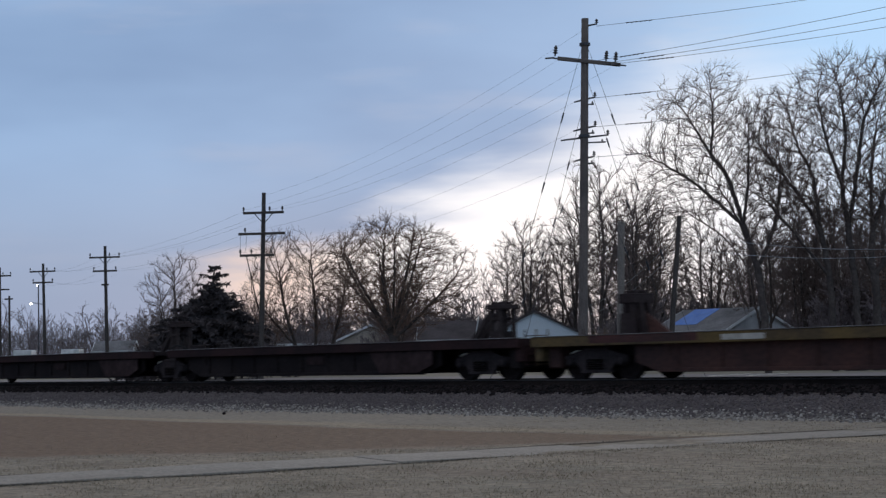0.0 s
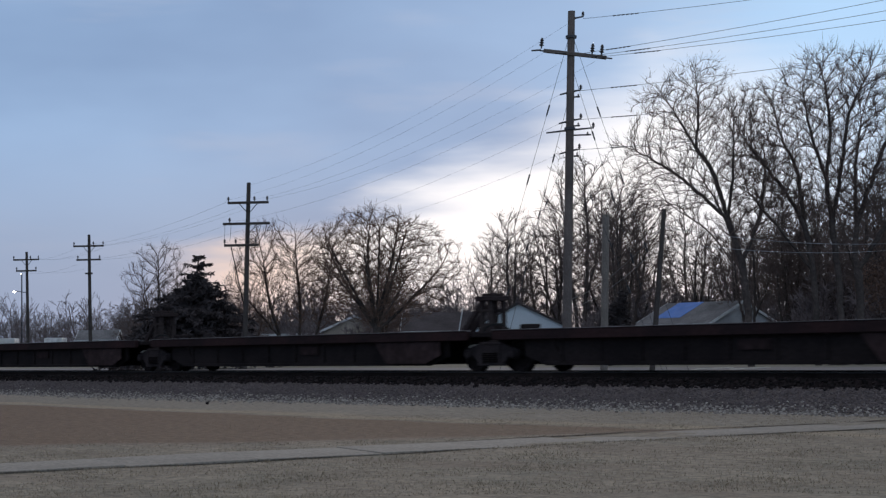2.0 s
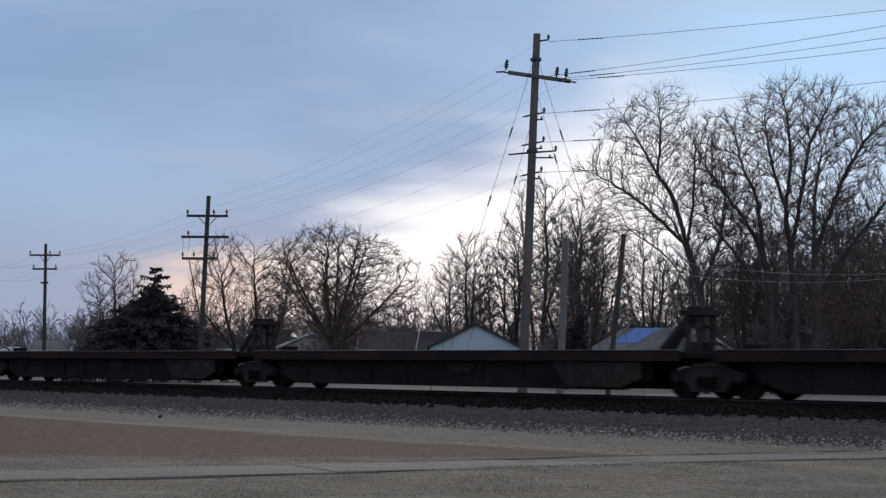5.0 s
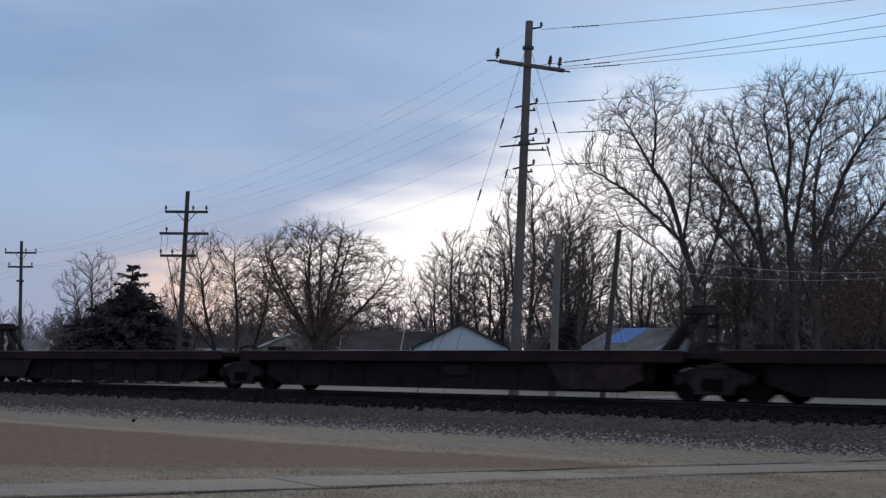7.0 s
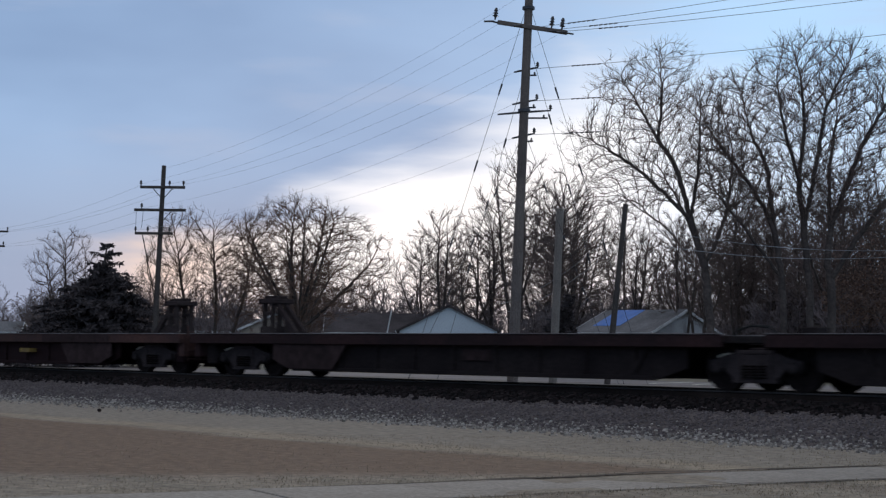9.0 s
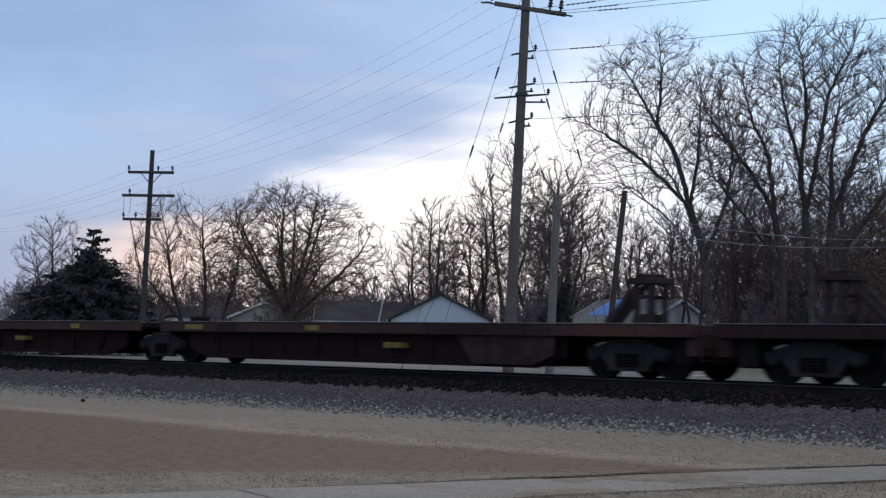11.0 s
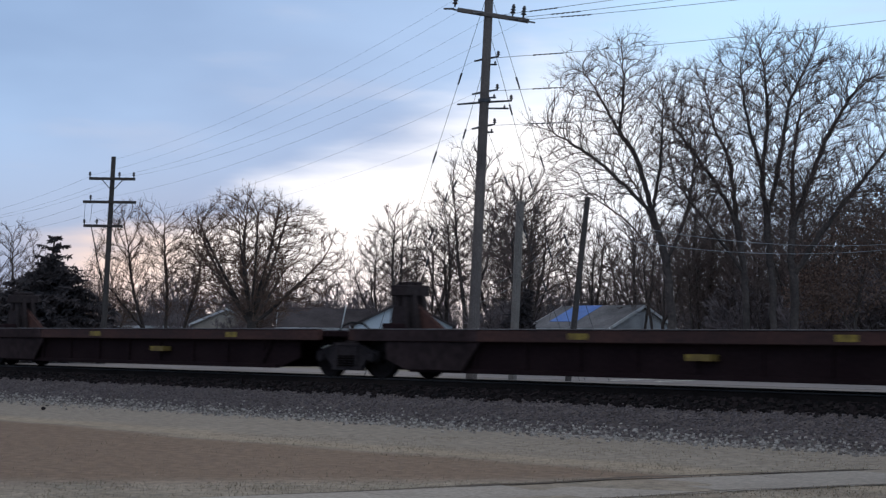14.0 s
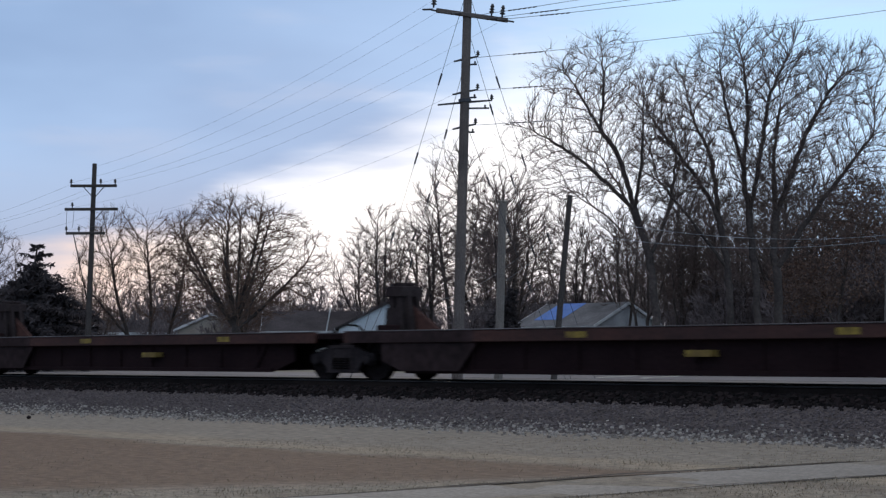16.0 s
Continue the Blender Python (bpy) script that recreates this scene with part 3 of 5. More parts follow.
def build_unit(length, left, right, livery, label, tower_left, tower_right, dusty, coupler=0):
    """One well unit between two truck centres, its middle at the origin; left and right say which ends are shared."""
    # panels below the sill are darker: the recess's shade is in their colour
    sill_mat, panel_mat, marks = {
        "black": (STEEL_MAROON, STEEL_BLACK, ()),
        "brown": (STEEL_BROWN, STEEL_SHADED_RED, ((-5.9, 0.75), (-1.2, 0.5), (4.6, 0.42), (1.6, 0.55))),
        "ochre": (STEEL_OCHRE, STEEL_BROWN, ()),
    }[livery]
    car = thing("well_car", label, "freight car", group="articulated well cars of the train")
    h = length / 2
    xl, xr = -h + (0.5 if left else -1.85), h - (0.5 if right else -1.85)
    for s in (-1, 1):
        side = scaled_part("side_sill", cube(xl, xr, s * 1.43 - 0.07, s * 1.43 + 0.07, 1.02, 1.33, 0.02), sill_mat, car)
        scaled_part("top_flange", cube(xl + 0.02, xr - 0.02, s * 1.40 - 0.12, s * 1.40 + 0.12, 1.332, 1.356, 0.006), GALV_EDGE, side, "worn bare-metal top flange")
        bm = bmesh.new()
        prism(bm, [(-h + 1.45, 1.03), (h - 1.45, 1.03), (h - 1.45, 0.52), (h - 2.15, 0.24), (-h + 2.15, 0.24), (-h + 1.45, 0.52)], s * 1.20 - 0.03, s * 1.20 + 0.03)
        scaled_part("side_sheet", bm, panel_mat, side, "steel well side sheet, recess shade put into its dark tone")
        scaled_part("bottom_rail", cube(-h + 2.2, h - 2.2, s * 1.24 - 0.06, s * 1.24 + 0.06, 0.21, 0.33, 0.015), panel_mat, side)
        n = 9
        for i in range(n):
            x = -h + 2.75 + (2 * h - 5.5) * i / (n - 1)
            scaled_part("side_post", cube(x - 0.06, x + 0.06, s * 1.25 - 0.035, s * 1.25 + 0.035, 0.331, 1.018, 0.01), panel_mat, side)
        # greyer end panels: dust, and the sky's reflection painted into the tone
        for e in dusty:
            bm = bmesh.new()
            x0, x1 = sorted((e * (h - 1.62), e * (h - 4.4)))
            lo = [(x0, 1.015), (x1, 1.015), (x1 - 0.5, 0.28), (x0 + 0.6, 0.28), (x0, 0.55)] if e < 0 else [(x0, 1.015), (x1, 1.015), (x1, 0.55), (x1 - 0.6, 0.28), (x0 + 0.5, 0.28)]
            prism(bm, lo, s * 1.40 - 0.015, s * 1.40 + 0.015)
            scaled_part("end_panel", bm, STEEL_DUST_SHEEN, side, "grey end panel, dust and reflected sky in its colour")
            if livery == "brown":
                scaled_part("sill_cover", cube(x0 - 0.9, x1, s * 1.506 - 0.004, s * 1.506 + 0.004, 1.03, 1.325, 0.001), STEEL_DUST_SHEEN, side, "dusty dark patch on the sill")
    for k, (x, w) in enumerate(marks):
        z = 1.175 if k != 3 else 0.72
        scaled_part("reflector", cube(x - w / 2, x + w / 2, -1.508, -1.502 if k != 3 else -1.26, z - 0.075, z + 0.075, 0.001), REFLECTOR, car, "dirty yellow reflective panel")
    scaled_part("well_floor", cube(-h + 2.5, h - 2.5, -1.17, 1.17, 0.24, 0.30), panel_mat, car)
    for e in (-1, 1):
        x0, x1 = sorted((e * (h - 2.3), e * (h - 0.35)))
        scaled_part("end_platform", cube(x0, x1, -1.35, 1.35, 1.12, 1.30, 0.02), panel_mat, car)
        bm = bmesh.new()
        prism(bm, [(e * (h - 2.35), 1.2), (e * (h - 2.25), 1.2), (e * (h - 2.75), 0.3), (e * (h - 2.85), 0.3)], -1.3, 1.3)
        scaled_part("end_bulkhead", bm, panel_mat, car)
        scaled_part("body_bolster", cube(*sorted((e * (h - 0.30), e * (h + 0.30))), -0.9, 0.9, 0.90, 1.11, 0.02), panel_mat, car)
    if left:
        scaled_part("valve_box", cube(-h + 0.75, -h + 1.15, -0.75, -0.35, 1.301, 1.52, 0.03), panel_mat, car, "small black brake valve box")
        bm = bmesh.new()
        loop = [(-h + 0.2, -0.55, 1.31), (-h - 0.05, -0.55, 1.52), (-h - 0.45, -0.55, 1.55), (-h - 0.75, -0.55, 1.45), (-h - 0.85, -0.55, 1.31)]
        for a, b in zip(loop, loop[1:]):
            rod(bm, a, b, 0.03, 0.03, 6)
        scaled_part("air_hose", bm, RUBBER, car)
    if tower_left:
        build_tower(car, -h + ((0.90 if tower_left == 2 else 1.05) if left else 0.4 if tower_left == 2 else -0.1), -1, tower_left == 2, TOWER_STEEL)
    if tower_right:
        build_tower(car, h - ((1.75 if tower_right == 2 else 1.05) if right else 0.3), 1, tower_right == 2, TOWER_STEEL)
    if coupler:
        e = coupler
        c = scaled_part("coupler", cube(*sorted((e * (h + 1.5), e * (h + 2.20))), -0.12, 0.12, 0.72, 0.96, 0.03), TRUCK_STEEL, car, "cast-steel coupler")
        scaled_part("knuckle", cube(*sorted((e * (h + 1.95), e * (h + 2.18))), -0.2, 0.2, 0.68, 1.0, 0.05), TRUCK_STEEL, c)
        scaled_part("end_sill", cube(*sorted((e * (h + 1.6), e * (h + 1.84))), -1.35, 1.35, 0.58, 1.32, 0.02), sill_mat, car)
        scaled_part("draft_sill", cube(*sorted((e * (h - 0.3), e * (h + 1.60))), -0.40, 0.40, 0.62, 1.11, 0.02), panel_mat, car)
        scaled_part("end_deck", cube(*sorted((e * (h - 0.34), e * (h + 1.60))), -1.33, 1.33, 1.13, 1.31, 0.02), panel_mat, car)
        scaled_part("brake_reservoir", cube(*sorted((e * (h + 1.15), e * (h + 1.58))), -1.15, 1.15, 0.35, 1.10, 0.05), panel_mat, car)
        for s in (-1, 1):
            bm = bmesh.new()
            rod(bm, (e * (h + 1.88), s * 1.25, 0.45), (e * (h + 1.88), s * 1.25, 1.6), 0.018, sides=6)
            for z in (0.5, 0.8, 1.1, 1.4):
                rod(bm, (e * (h + 1.88), s * 1.25, z), (e * (h + 1.88), s * 0.85, z), 0.014, sides=6)
            rod(bm, (e * (h + 1.88), s * 0.85, 0.45), (e * (h + 1.88), s * 0.85, 1.6), 0.018, sides=6)
            scaled_part("ladder", bm, sill_mat, car)
        bm = bmesh.new()
        pts = [(e * (h + 1.5), 0.35, 0.8), (e * (h + 1.7), 0.35, 0.5), (e * (h + 1.95), 0.3, 0.42), (e * (h + 2.2), 0.2, 0.55)]
        for a, b in zip(pts, pts[1:]):
            rod(bm, a, b, 0.03, sides=6)
        scaled_part("brake_hose", bm, RUBBER, car)
    return car


def on_rails(x):
    return pose(x, TRACK_Y, RAIL_Z)


TRUCKS = [-195.58, -179.60, -163.01, -146.48, -129.96, -114.15, -109.97, -94.22, -77.69, -60.84, -44.00, -28.14, -23.96, -8.12, 8.54]



def build_train():
    truck = build_truck()
    wheels = wheelset_mesh()
    rng = random.Random(3)
    made = [truck] + [copy_thing(truck, on_rails(0)) for _ in TRUCKS[1:]]
    for ob, x in zip(made, TRUCKS):
        ob.matrix_basis = on_rails(x)
        MOVING.append((ob, x))
        for e in (-0.86, 0.86):
            w = new("wheelset", wheels)
            w.parent = ob
            w.location = (e, 0, WHEEL_R)
            ROLLING.append((w, e))
    dark = "dark maroon and black articulated well car, empty"
    brown = "rust-brown and black articulated well car with yellow reflectors, empty"
    ochre = "dirty ochre-yellow articulated well car, empty"
    # left truck, right truck, shared ends, livery, label, towers, dusty ends, coupler end
    plan = [
        (0, 1, True, True, "brown", brown, 0, 2, (-1,), 0),
        (1, 2, True, True, "brown", brown, 2, 0, (-1,), 0),
        (2, 3, True, True, "brown", brown, 2, 0, (-1,), 0),
        (3, 4, True, True, "brown", brown, 2, 0, (-1,), 0),
        (4, 5, True, False, "brown", brown, 0, 1, (1,), 1),
        (6, 7, False, True, "black", dark, 1, 0, (-1,), -1),
        (7, 8, True, True, "black", dark, 0, 1, (1,), 0),
        (8, 9, True, True, "black", dark, 0, 1, (1,), 0),
        (9, 10, True, True, "black", dark, 0, 1, (1,), 0),
        (10, 11, True, False, "black", dark, 0, 1, (1,), 1),
        (12, 13, False, True, "ochre", ochre, 2, 0, (), -1),
        (13, 14, True, True, "ochre", ochre, 2, 0, (), 0),
    ]
    for a, b, left, right, livery, label, tl, tr, dusty, coup in plan:
        xa, xb = TRUCKS[a], TRUCKS[b]
        car = build_unit(xb - xa, left, right, livery, label, tl, tr, dusty, coup)
        MOVING.append((car, (xa + xb) / 2))
        if livery == "ochre":
            h = (xb - xa) / 2
            scaled_part("stencil_panel", cube(-h + 4.3, -h + 5.5, -1.508, -1.502, 1.09, 1.25, 0.001), WHITE_MARK, car, "grimy off-white stencil panel")
            scaled_part("red_panel", cube(-h + 0.2, -h + 3.6, -1.507, -1.502, 1.10, 1.32, 0.001), RED_PATCH, car, "faded red end patch")
        if livery == "black":
            scaled_part("stencil_panel", cube(0.3, 1.2, -1.30, -1.236, 0.62, 0.92, 0.001), STEEL_DUST_SHEEN, car, "grimy rubbed-out stencil patch")
        if livery == "brown":
            h = (xb - xa) / 2
            scaled_part("stencil_panel", cube(-h + 3.0, -h + 4.1, -1.512, -1.502, 1.06, 1.28, 0.001), STEEL_DUST_SHEEN, car, "faded grey stencil patch")


build_train()


# ---- poles and wires ----
def pole_body(ob, height, r0, r1, lean, mat):
    bm = bmesh.new()
    n, sides = 8, 14
    rings = []
    for k in range(n + 1):
        f = k / n
        z = -0.6 + (height + 0.6) * f
        rings.append([bm.verts.new((lean[0] * z + (r0 + (r1 - r0) * f) * math.cos(2 * math.pi * i / sides), lean[1] * z + (r0 + (r1 - r0) * f) * math.sin(2 * math.pi * i / sides), z)) for i in range(sides)])
    for a, b in zip(rings, rings[1:]):
        for i in range(sides):
            bm.faces.new((a[i], a[(i + 1) % sides], b[(i + 1) % sides], b[i]))
    bm.faces.new(rings[-1])
    return part("shaft", bm, mat, ob)


def insulator(parent, p, up=(0, 0, 1), size=1.0, skirts=3):
    bm = bmesh.new()
    prof = [(0.02, 0.0), (0.03, 0.08)]
    for k in range(skirts):
        z = 0.08 + k * 0.075
        prof += [(0.04, z), (0.085 - 0.012 * k, z + 0.02), (0.04, z + 0.06)]
    prof += [(0.03, 0.10 + skirts * 0.075), (0.0, 0.11 + skirts * 0.075)]
    lathe(bm, [(r * size, s * size) for r, s in prof], (0, 0, 0), "Z", 10)
    ob = part("insulator", bm, INSULATOR, parent)
    ob.matrix_basis = Matrix.Translation(p) @ Vector(up).to_track_quat("Z", "Y").to_matrix().to_4x4()
    return ob


def arm(parent, z, half, along, lean, off=0.0, mat=None, dip=0.0):
    """A wooden crossarm in the direction along, centred off metres from the shaft."""
    c = Vector((lean[0] * z, lean[1] * z, z))
    a = Vector((along[0], along[1], dip)).normalized()
    side = Vector((along[1], -along[0], 0)).normalized() * 0.16
    bm = bmesh.new()
    box(bm, -half + off, half + off, -0.055, 0.055, -0.07, 0.07, 0.01)
    ob = part("crossarm", bm, mat or POLE_DARK, parent)
    ob.matrix_basis = Matrix.Translation(c + side) @ a.to_track_quat("X", "Z").to_matrix().to_4x4()
    return ob


def big_pole():
    """The tall dead-end pole: a heavy crossarm, bracketed dead ends below it, guys on both sides."""
    lean = (0.031, 0.018)
    base = Matrix.LocRotScale((-30.56, 31.74, 0.4), Euler((0, 0, radians(13.3))), (0.8, 0.8, 0.8))
    ob = thing("power_pole", "tall weathered wooden dead-end power pole with crossarm and guys", "power pole", base, "power poles along the railway")
    shaft = pole_body(ob, 13.69, 0.19, 0.135, lean, POLE_WOOD)
    along_arm = (0.779, 0.627)
    a = arm(ob, 12.03, 1.2, along_arm, lean, 0.14, POLE_WOOD, -0.12)
    for s in (-1.16, 0.78, 1.14):
        insulator(a, (s, 0, 0.07), (0, 0, 1), 1.25, 3)
    for s in (-1.2, -0.25, 0.95, 1.25):
        bm = bmesh.new()
        rod(bm, (s, -0.05, 0), (s - 0.34, -0.36, -0.12), 0.035, 0.03, 8)
        rod(bm, (s, 0.05, 0), (s + 0.34, 0.30, 0.05), 0.03, 0.03, 8)
        part("dead_end_insulator", bm, INSULATOR, a)
    for z, w in ((13.4, 0.45), (10.6, 0.40), (9.5, 0.42), (9.15, 0.90), (8.35, 0.38)):
        bm = bmesh.new()
        c = Vector((lean[0] * z, lean[1] * z, z))
        v = Vector((*along_arm, 0))
        rod(bm, c, c + v * w + Vector((0, 0, 0.08)), 0.04, 0.028, 8)
        if z < 13:
            rod(bm, c, c - v * w + Vector((0, 0, -0.10)), 0.04, 0.028, 8)
            rod(bm, c + Vector((0, 0, -0.2)), c + v * w * 0.9 + Vector((0, 0, -0.18)), 0.03, 0.03, 6)
        bracket = part("bracket", bm, HARDWARE, ob)
        insulator(bracket, c + v * w + Vector((0, 0, 0.05)), (0, 0, 1), 0.9, 2)
        if z < 13:
            insulator(bracket, c + v * w * 0.75 + Vector((0, 0, -0.22)), (0, 0, 1), 0.6, 2)
    for z in (12.7, 9.2):
        bm = bmesh.new()
        c = Vector((lean[0] * z, lean[1] * z, z))
        lathe(bm, [(0.19, -0.06), (0.21, -0.05), (0.21, 0.05), (0.19, 0.06)], c, "Z", 12)
        part("band", bm, HARDWARE, ob)
    # guys, each with insulating links
    def guy(z, foot):
        top = Vector((lean[0] * z, lean[1] * z, z))
        foot = Vector(foot)
        bm = bmesh.new()
        rod(bm, top, foot, 0.008, 0.008, 5)
        for f in (0.22, 0.42, 0.62):
            p = top.lerp(foot, f)
            q = top.lerp(foot, f + 0.03)
            rod(bm, p, q, 0.034, 0.026, 7)
        part("guy_wire", bm, HARDWARE, ob)
    guy(13.0, (-3.44, -1.2, 0.0))
    guy(10.6, (-2.44, -0.9, 0.0))
    guy(8.4, (-3.44, -1.2, 0.0))
    guy(12.9, (3.2, 3.7, 0.0))
    guy(11.7, (2.6, 3.1, 0.0))
    guy(8.6, (2.5, 2.9, 0.0))
    return base, lean


def line_pole(base, height, lean, arms, name="power_pole", mat=None, r=0.16, label="dark wooden power pole with crossarms and insulators"):
    ob = thing(name, label, "power pole", base, "power poles along the railway")
    pole_body(ob, height, r, r * 0.7, lean, mat or POLE_DARK)
    for z, half, off, pins, braces in arms:
        a = arm(ob, z, half, (0.78, 0.626), lean, off)
        for s in pins:
            insulator(a, (s, 0, 0.07), (0, 0, 1), 1.1, 2)
        for s in braces:
            bm = bmesh.new()
            c = Vector((lean[0] * z, lean[1] * z, z))
            v = Vector((0.78, 0.626, 0))
            rod(bm, c + v * s, c + Vector((0, 0, -0.62)), 0.022, 0.022, 6)
            part("arm_brace", bm, HARDWARE, ob)
    return ob


def catenary(name, p, q, sag, r=0.012, label="thin sagging grey overhead power line", n=14, string=0.0):
    p, q = Vector(p), Vector(q)
    verts, faces = [], []
    side = (q - p).cross(Vector((0, 0, 1))).normalized()
    for i in range(n + 1):
        f = i / n
        c = p.lerp(q, f) - Vector((0, 0, sag * 4 * f * (1 - f)))
        for k in range(4):
            a = math.pi / 2 * k
            verts.append(tuple(c + side * (r * math.cos(a)) + Vector((0, 0, r * math.sin(a)))))
        if i:
            o = (i - 1) * 4
            for k in range(4):
                faces.append((o + k, o + (k + 1) % 4, o + 4 + (k + 1) % 4, o + 4 + k))
    wire = tagged(new(name, raw_mesh(name, verts, faces, WIRE)), label, "wire", group="overhead wires")
    if string:
        way = (q - p).normalized()
        for k in range(int(string / 0.16)):
            c = p + way * (1.1 + k * 0.16) - Vector((0, 0, sag * 4 * (1.1 + k * 0.16) / (q - p).length))
            part("strain_insulator", rod(bmesh.new(), c, c + way * 0.12, 0.020, 0.013, 7), INSULATOR, wire, "dark strain insulator")


def build_lines():
    base, lean = big_pole()
    P2 = Matrix.LocRotScale((-56.60, 37.63, 0.4), Euler((0, 0, radians(6.9))), (0.8, 0.8, 0.8))
    P3 = Matrix.LocRotScale((-88.84, 47.47, 0.4), Euler((0, 0, radians(4.5))), (0.8, 0.8, 0.8))
    P4 = Matrix.LocRotScale((-102.95, 50.15, 0.4), Euler((0, 0, radians(3.7))), (0.8, 0.8, 0.8))
    P5 = Matrix.LocRotScale((-110.56, 50.22, 0.4), Euler((0, 0, radians(3.1))), (0.8, 0.8, 0.8))
    two = line_pole(P2, 10.46, (0.0215, 0.0251), [
        (9.32, 1.16, 0.02, (-1.1, 0.38, 1.1), (-0.55, 0.55)),
        (8.14, 1.33, -0.05, (-1.0,), (0.55,)),
        (6.93, 0.98, -0.30, (-1.25, -0.62, 0.5), ())])
    for s in (-1.3, -0.95, 0.75, 1.25):
        bm = bmesh.new()
        c = Vector((0.0215 * 8.14, 0.0251 * 8.14, 8.07)) + Vector((0.78, 0.626, 0)) * s
        d = Vector((0.0215 * 6.93, 0.0251 * 6.93, 7.18)) + Vector((0.78, 0.626, 0)) * (s * 0.85 - 0.2)
        mid = (c + d) / 2 + Vector((0, 0, -0.25))
        rod(bm, c, mid, 0.012, 0.012, 5)
        rod(bm, mid, d, 0.012, 0.012, 5)
        part("jumper_wire", bm, WIRE, two)
    bm = bmesh.new()
    rod(bm, (-0.45, -0.5, 6.85), (0.07, 0.0, 3.4), 0.025, 0.025, 6)
    part("riser_cable", bm, RUBBER, two)
    line_pole(P3, 10.52, (-0.005, -0.008), [(9.6, 1.25, 0, (-1.2, 0.4, 1.2), (-0.5, 0.5)), (8.5, 1.0, 0, (-0.9, 0.9), ()), (7.4, 0.3, 0, (), ())])
    four = line_pole(P4, 10.21, (-0.007, -0.012), [(9.5, 1.2, 0, (-1.15, 0.4, 1.15), (-0.5, 0.5)), (8.5, 0.95, 0, (-0.9, 0.9), ())])
    line_pole(P5, 10.42, (0.0, 0.0), [(9.6, 1.2, 0, (-1.15, 0.4, 1.15), ()), (8.3, 1.0, 0, (), ())])
    line_pole(Matrix.LocRotScale((-108.42, 49.98, 0.4), Euler((0, 0, radians(3.2))), (0.8, 0.8, 0.8)), 7.6, (0.0, 0.0), [(7.3, 0.4, 0, (), ())], mat=POLE_DARK, r=0.13, label="short dark wooden service pole")
    bm = bmesh.new()
    rod(bm, (0.3, -0.2, 6.5), (-0.75, -0.85, 6.72), 0.03, 0.03, 6)
    bracket = part("lamp_arm", bm, HARDWARE, four)
    bm = bmesh.new()
    bmesh.ops.create_uvsphere(bm, u_segments=12, v_segments=8, radius=0.12, matrix=Matrix.Translation((-0.85, -0.92, 6.62)) @ Matrix.Diagonal((1.1, 1.0, 0.75, 1)))
    part("lamp_lens", bm, LAMP_GLOW, bracket, "lit warm-white street lamp lens")
    far = thing("street_lamp", "distant lit street lamp on a slim pole", "street lamp", pose(-120.4, 58.2, 0.4))
    part("pole", rod(bmesh.new(), (0, 0, -0.3), (0, 0, 7.6), 0.07, 0.05, 8), HARDWARE, far)
    bm = bmesh.new()
    bmesh.ops.create_uvsphere(bm, u_segments=10, v_segments=6, radius=0.045, matrix=Matrix.Translation((0, -0.1, 7.55)))
    part("lens", bm, LAMP_GLOW, far)
    # stub pole, service pole and the pole at the far right
    stub = thing("stub_pole", "thick pale grey wooden stub pole", "pole", Matrix.LocRotScale((-31.11, 33.95, 0.4), Euler((0, 0, radians(14.0))), (0.8, 0.8, 0.8)))
    pole_body(stub, 6.07, 0.15, 0.135, (0.032, 0.017), POLE_GREY)
    part("cap", cube(0.06, 0.33, -0.03, 0.24, 6.03, 6.12, 0.02), POLE_GREY, stub)
    service = thing("service_pole", "slim dark wooden service pole", "pole", Matrix.LocRotScale((-29.40, 34.27, 0.4), Euler((0, 0, radians(15.0))), (0.8, 0.8, 0.8)))
    pole_body(service, 6.17, 0.11, 0.09, (0.09, 0.042), POLE_DARK)
    right = thing("corner_pole", "grey wooden pole at the street corner", "pole", Matrix.LocRotScale((-25.21, 44.54, 0.4), Euler((0, 0, radians(20.0))), (0.8, 0.8, 0.8)))
    pole_body(right, 9.48, 0.16, 0.13, (0.045, 0.007), POLE_GREY)
    part("clamp", cube(-0.1, 0.6, -0.5, 0.1, 4.75, 4.95, 0.02), HARDWARE, right)

    def at(z, s=0.0, b=base, le=lean):
        return b @ (Vector((le[0] * z, le[1] * z, z)) + Vector((0.779, 0.627, 0)) * s)

    l2 = (0.0215, 0.0251)
    # from the big pole to the next pole
    for (z1, s1), (z2, s2) in (((13.3, 0), (10.3, 0)), ((12.1, -1.05), (9.5, -1.1)), ((11.9, -0.1), (9.5, 0.38)), ((11.8, 1.0), (9.5, 1.1)), ((10.5, -0.4), (8.25, -1.0)), ((9.4, -0.4), (7.1, -1.2)), ((8.25, -0.38), (7.1, 0.5))):
        catenary("power_line", at(z1, s1), at(z2, s2, P2, l2), 0.55, 0.003)
    # onward down the line
    for (b1, le1), (b2, le2) in (((P2, l2), (P3, (-0.005, -0.008))), ((P3, (-0.005, -0.008)), (P4, (-0.007, -0.012)))):
        for s in (-1.1, 0.38, 1.1):
            catenary("power_line", at(9.45, s, b1, le1), at(9.6, s, b2, le2), 0.35, 0.004)
        for s in (-0.9, 0.9):
            catenary("power_line", at(8.2, s, b1, le1), at(8.5, s, b2, le2), 0.35, 0.004)
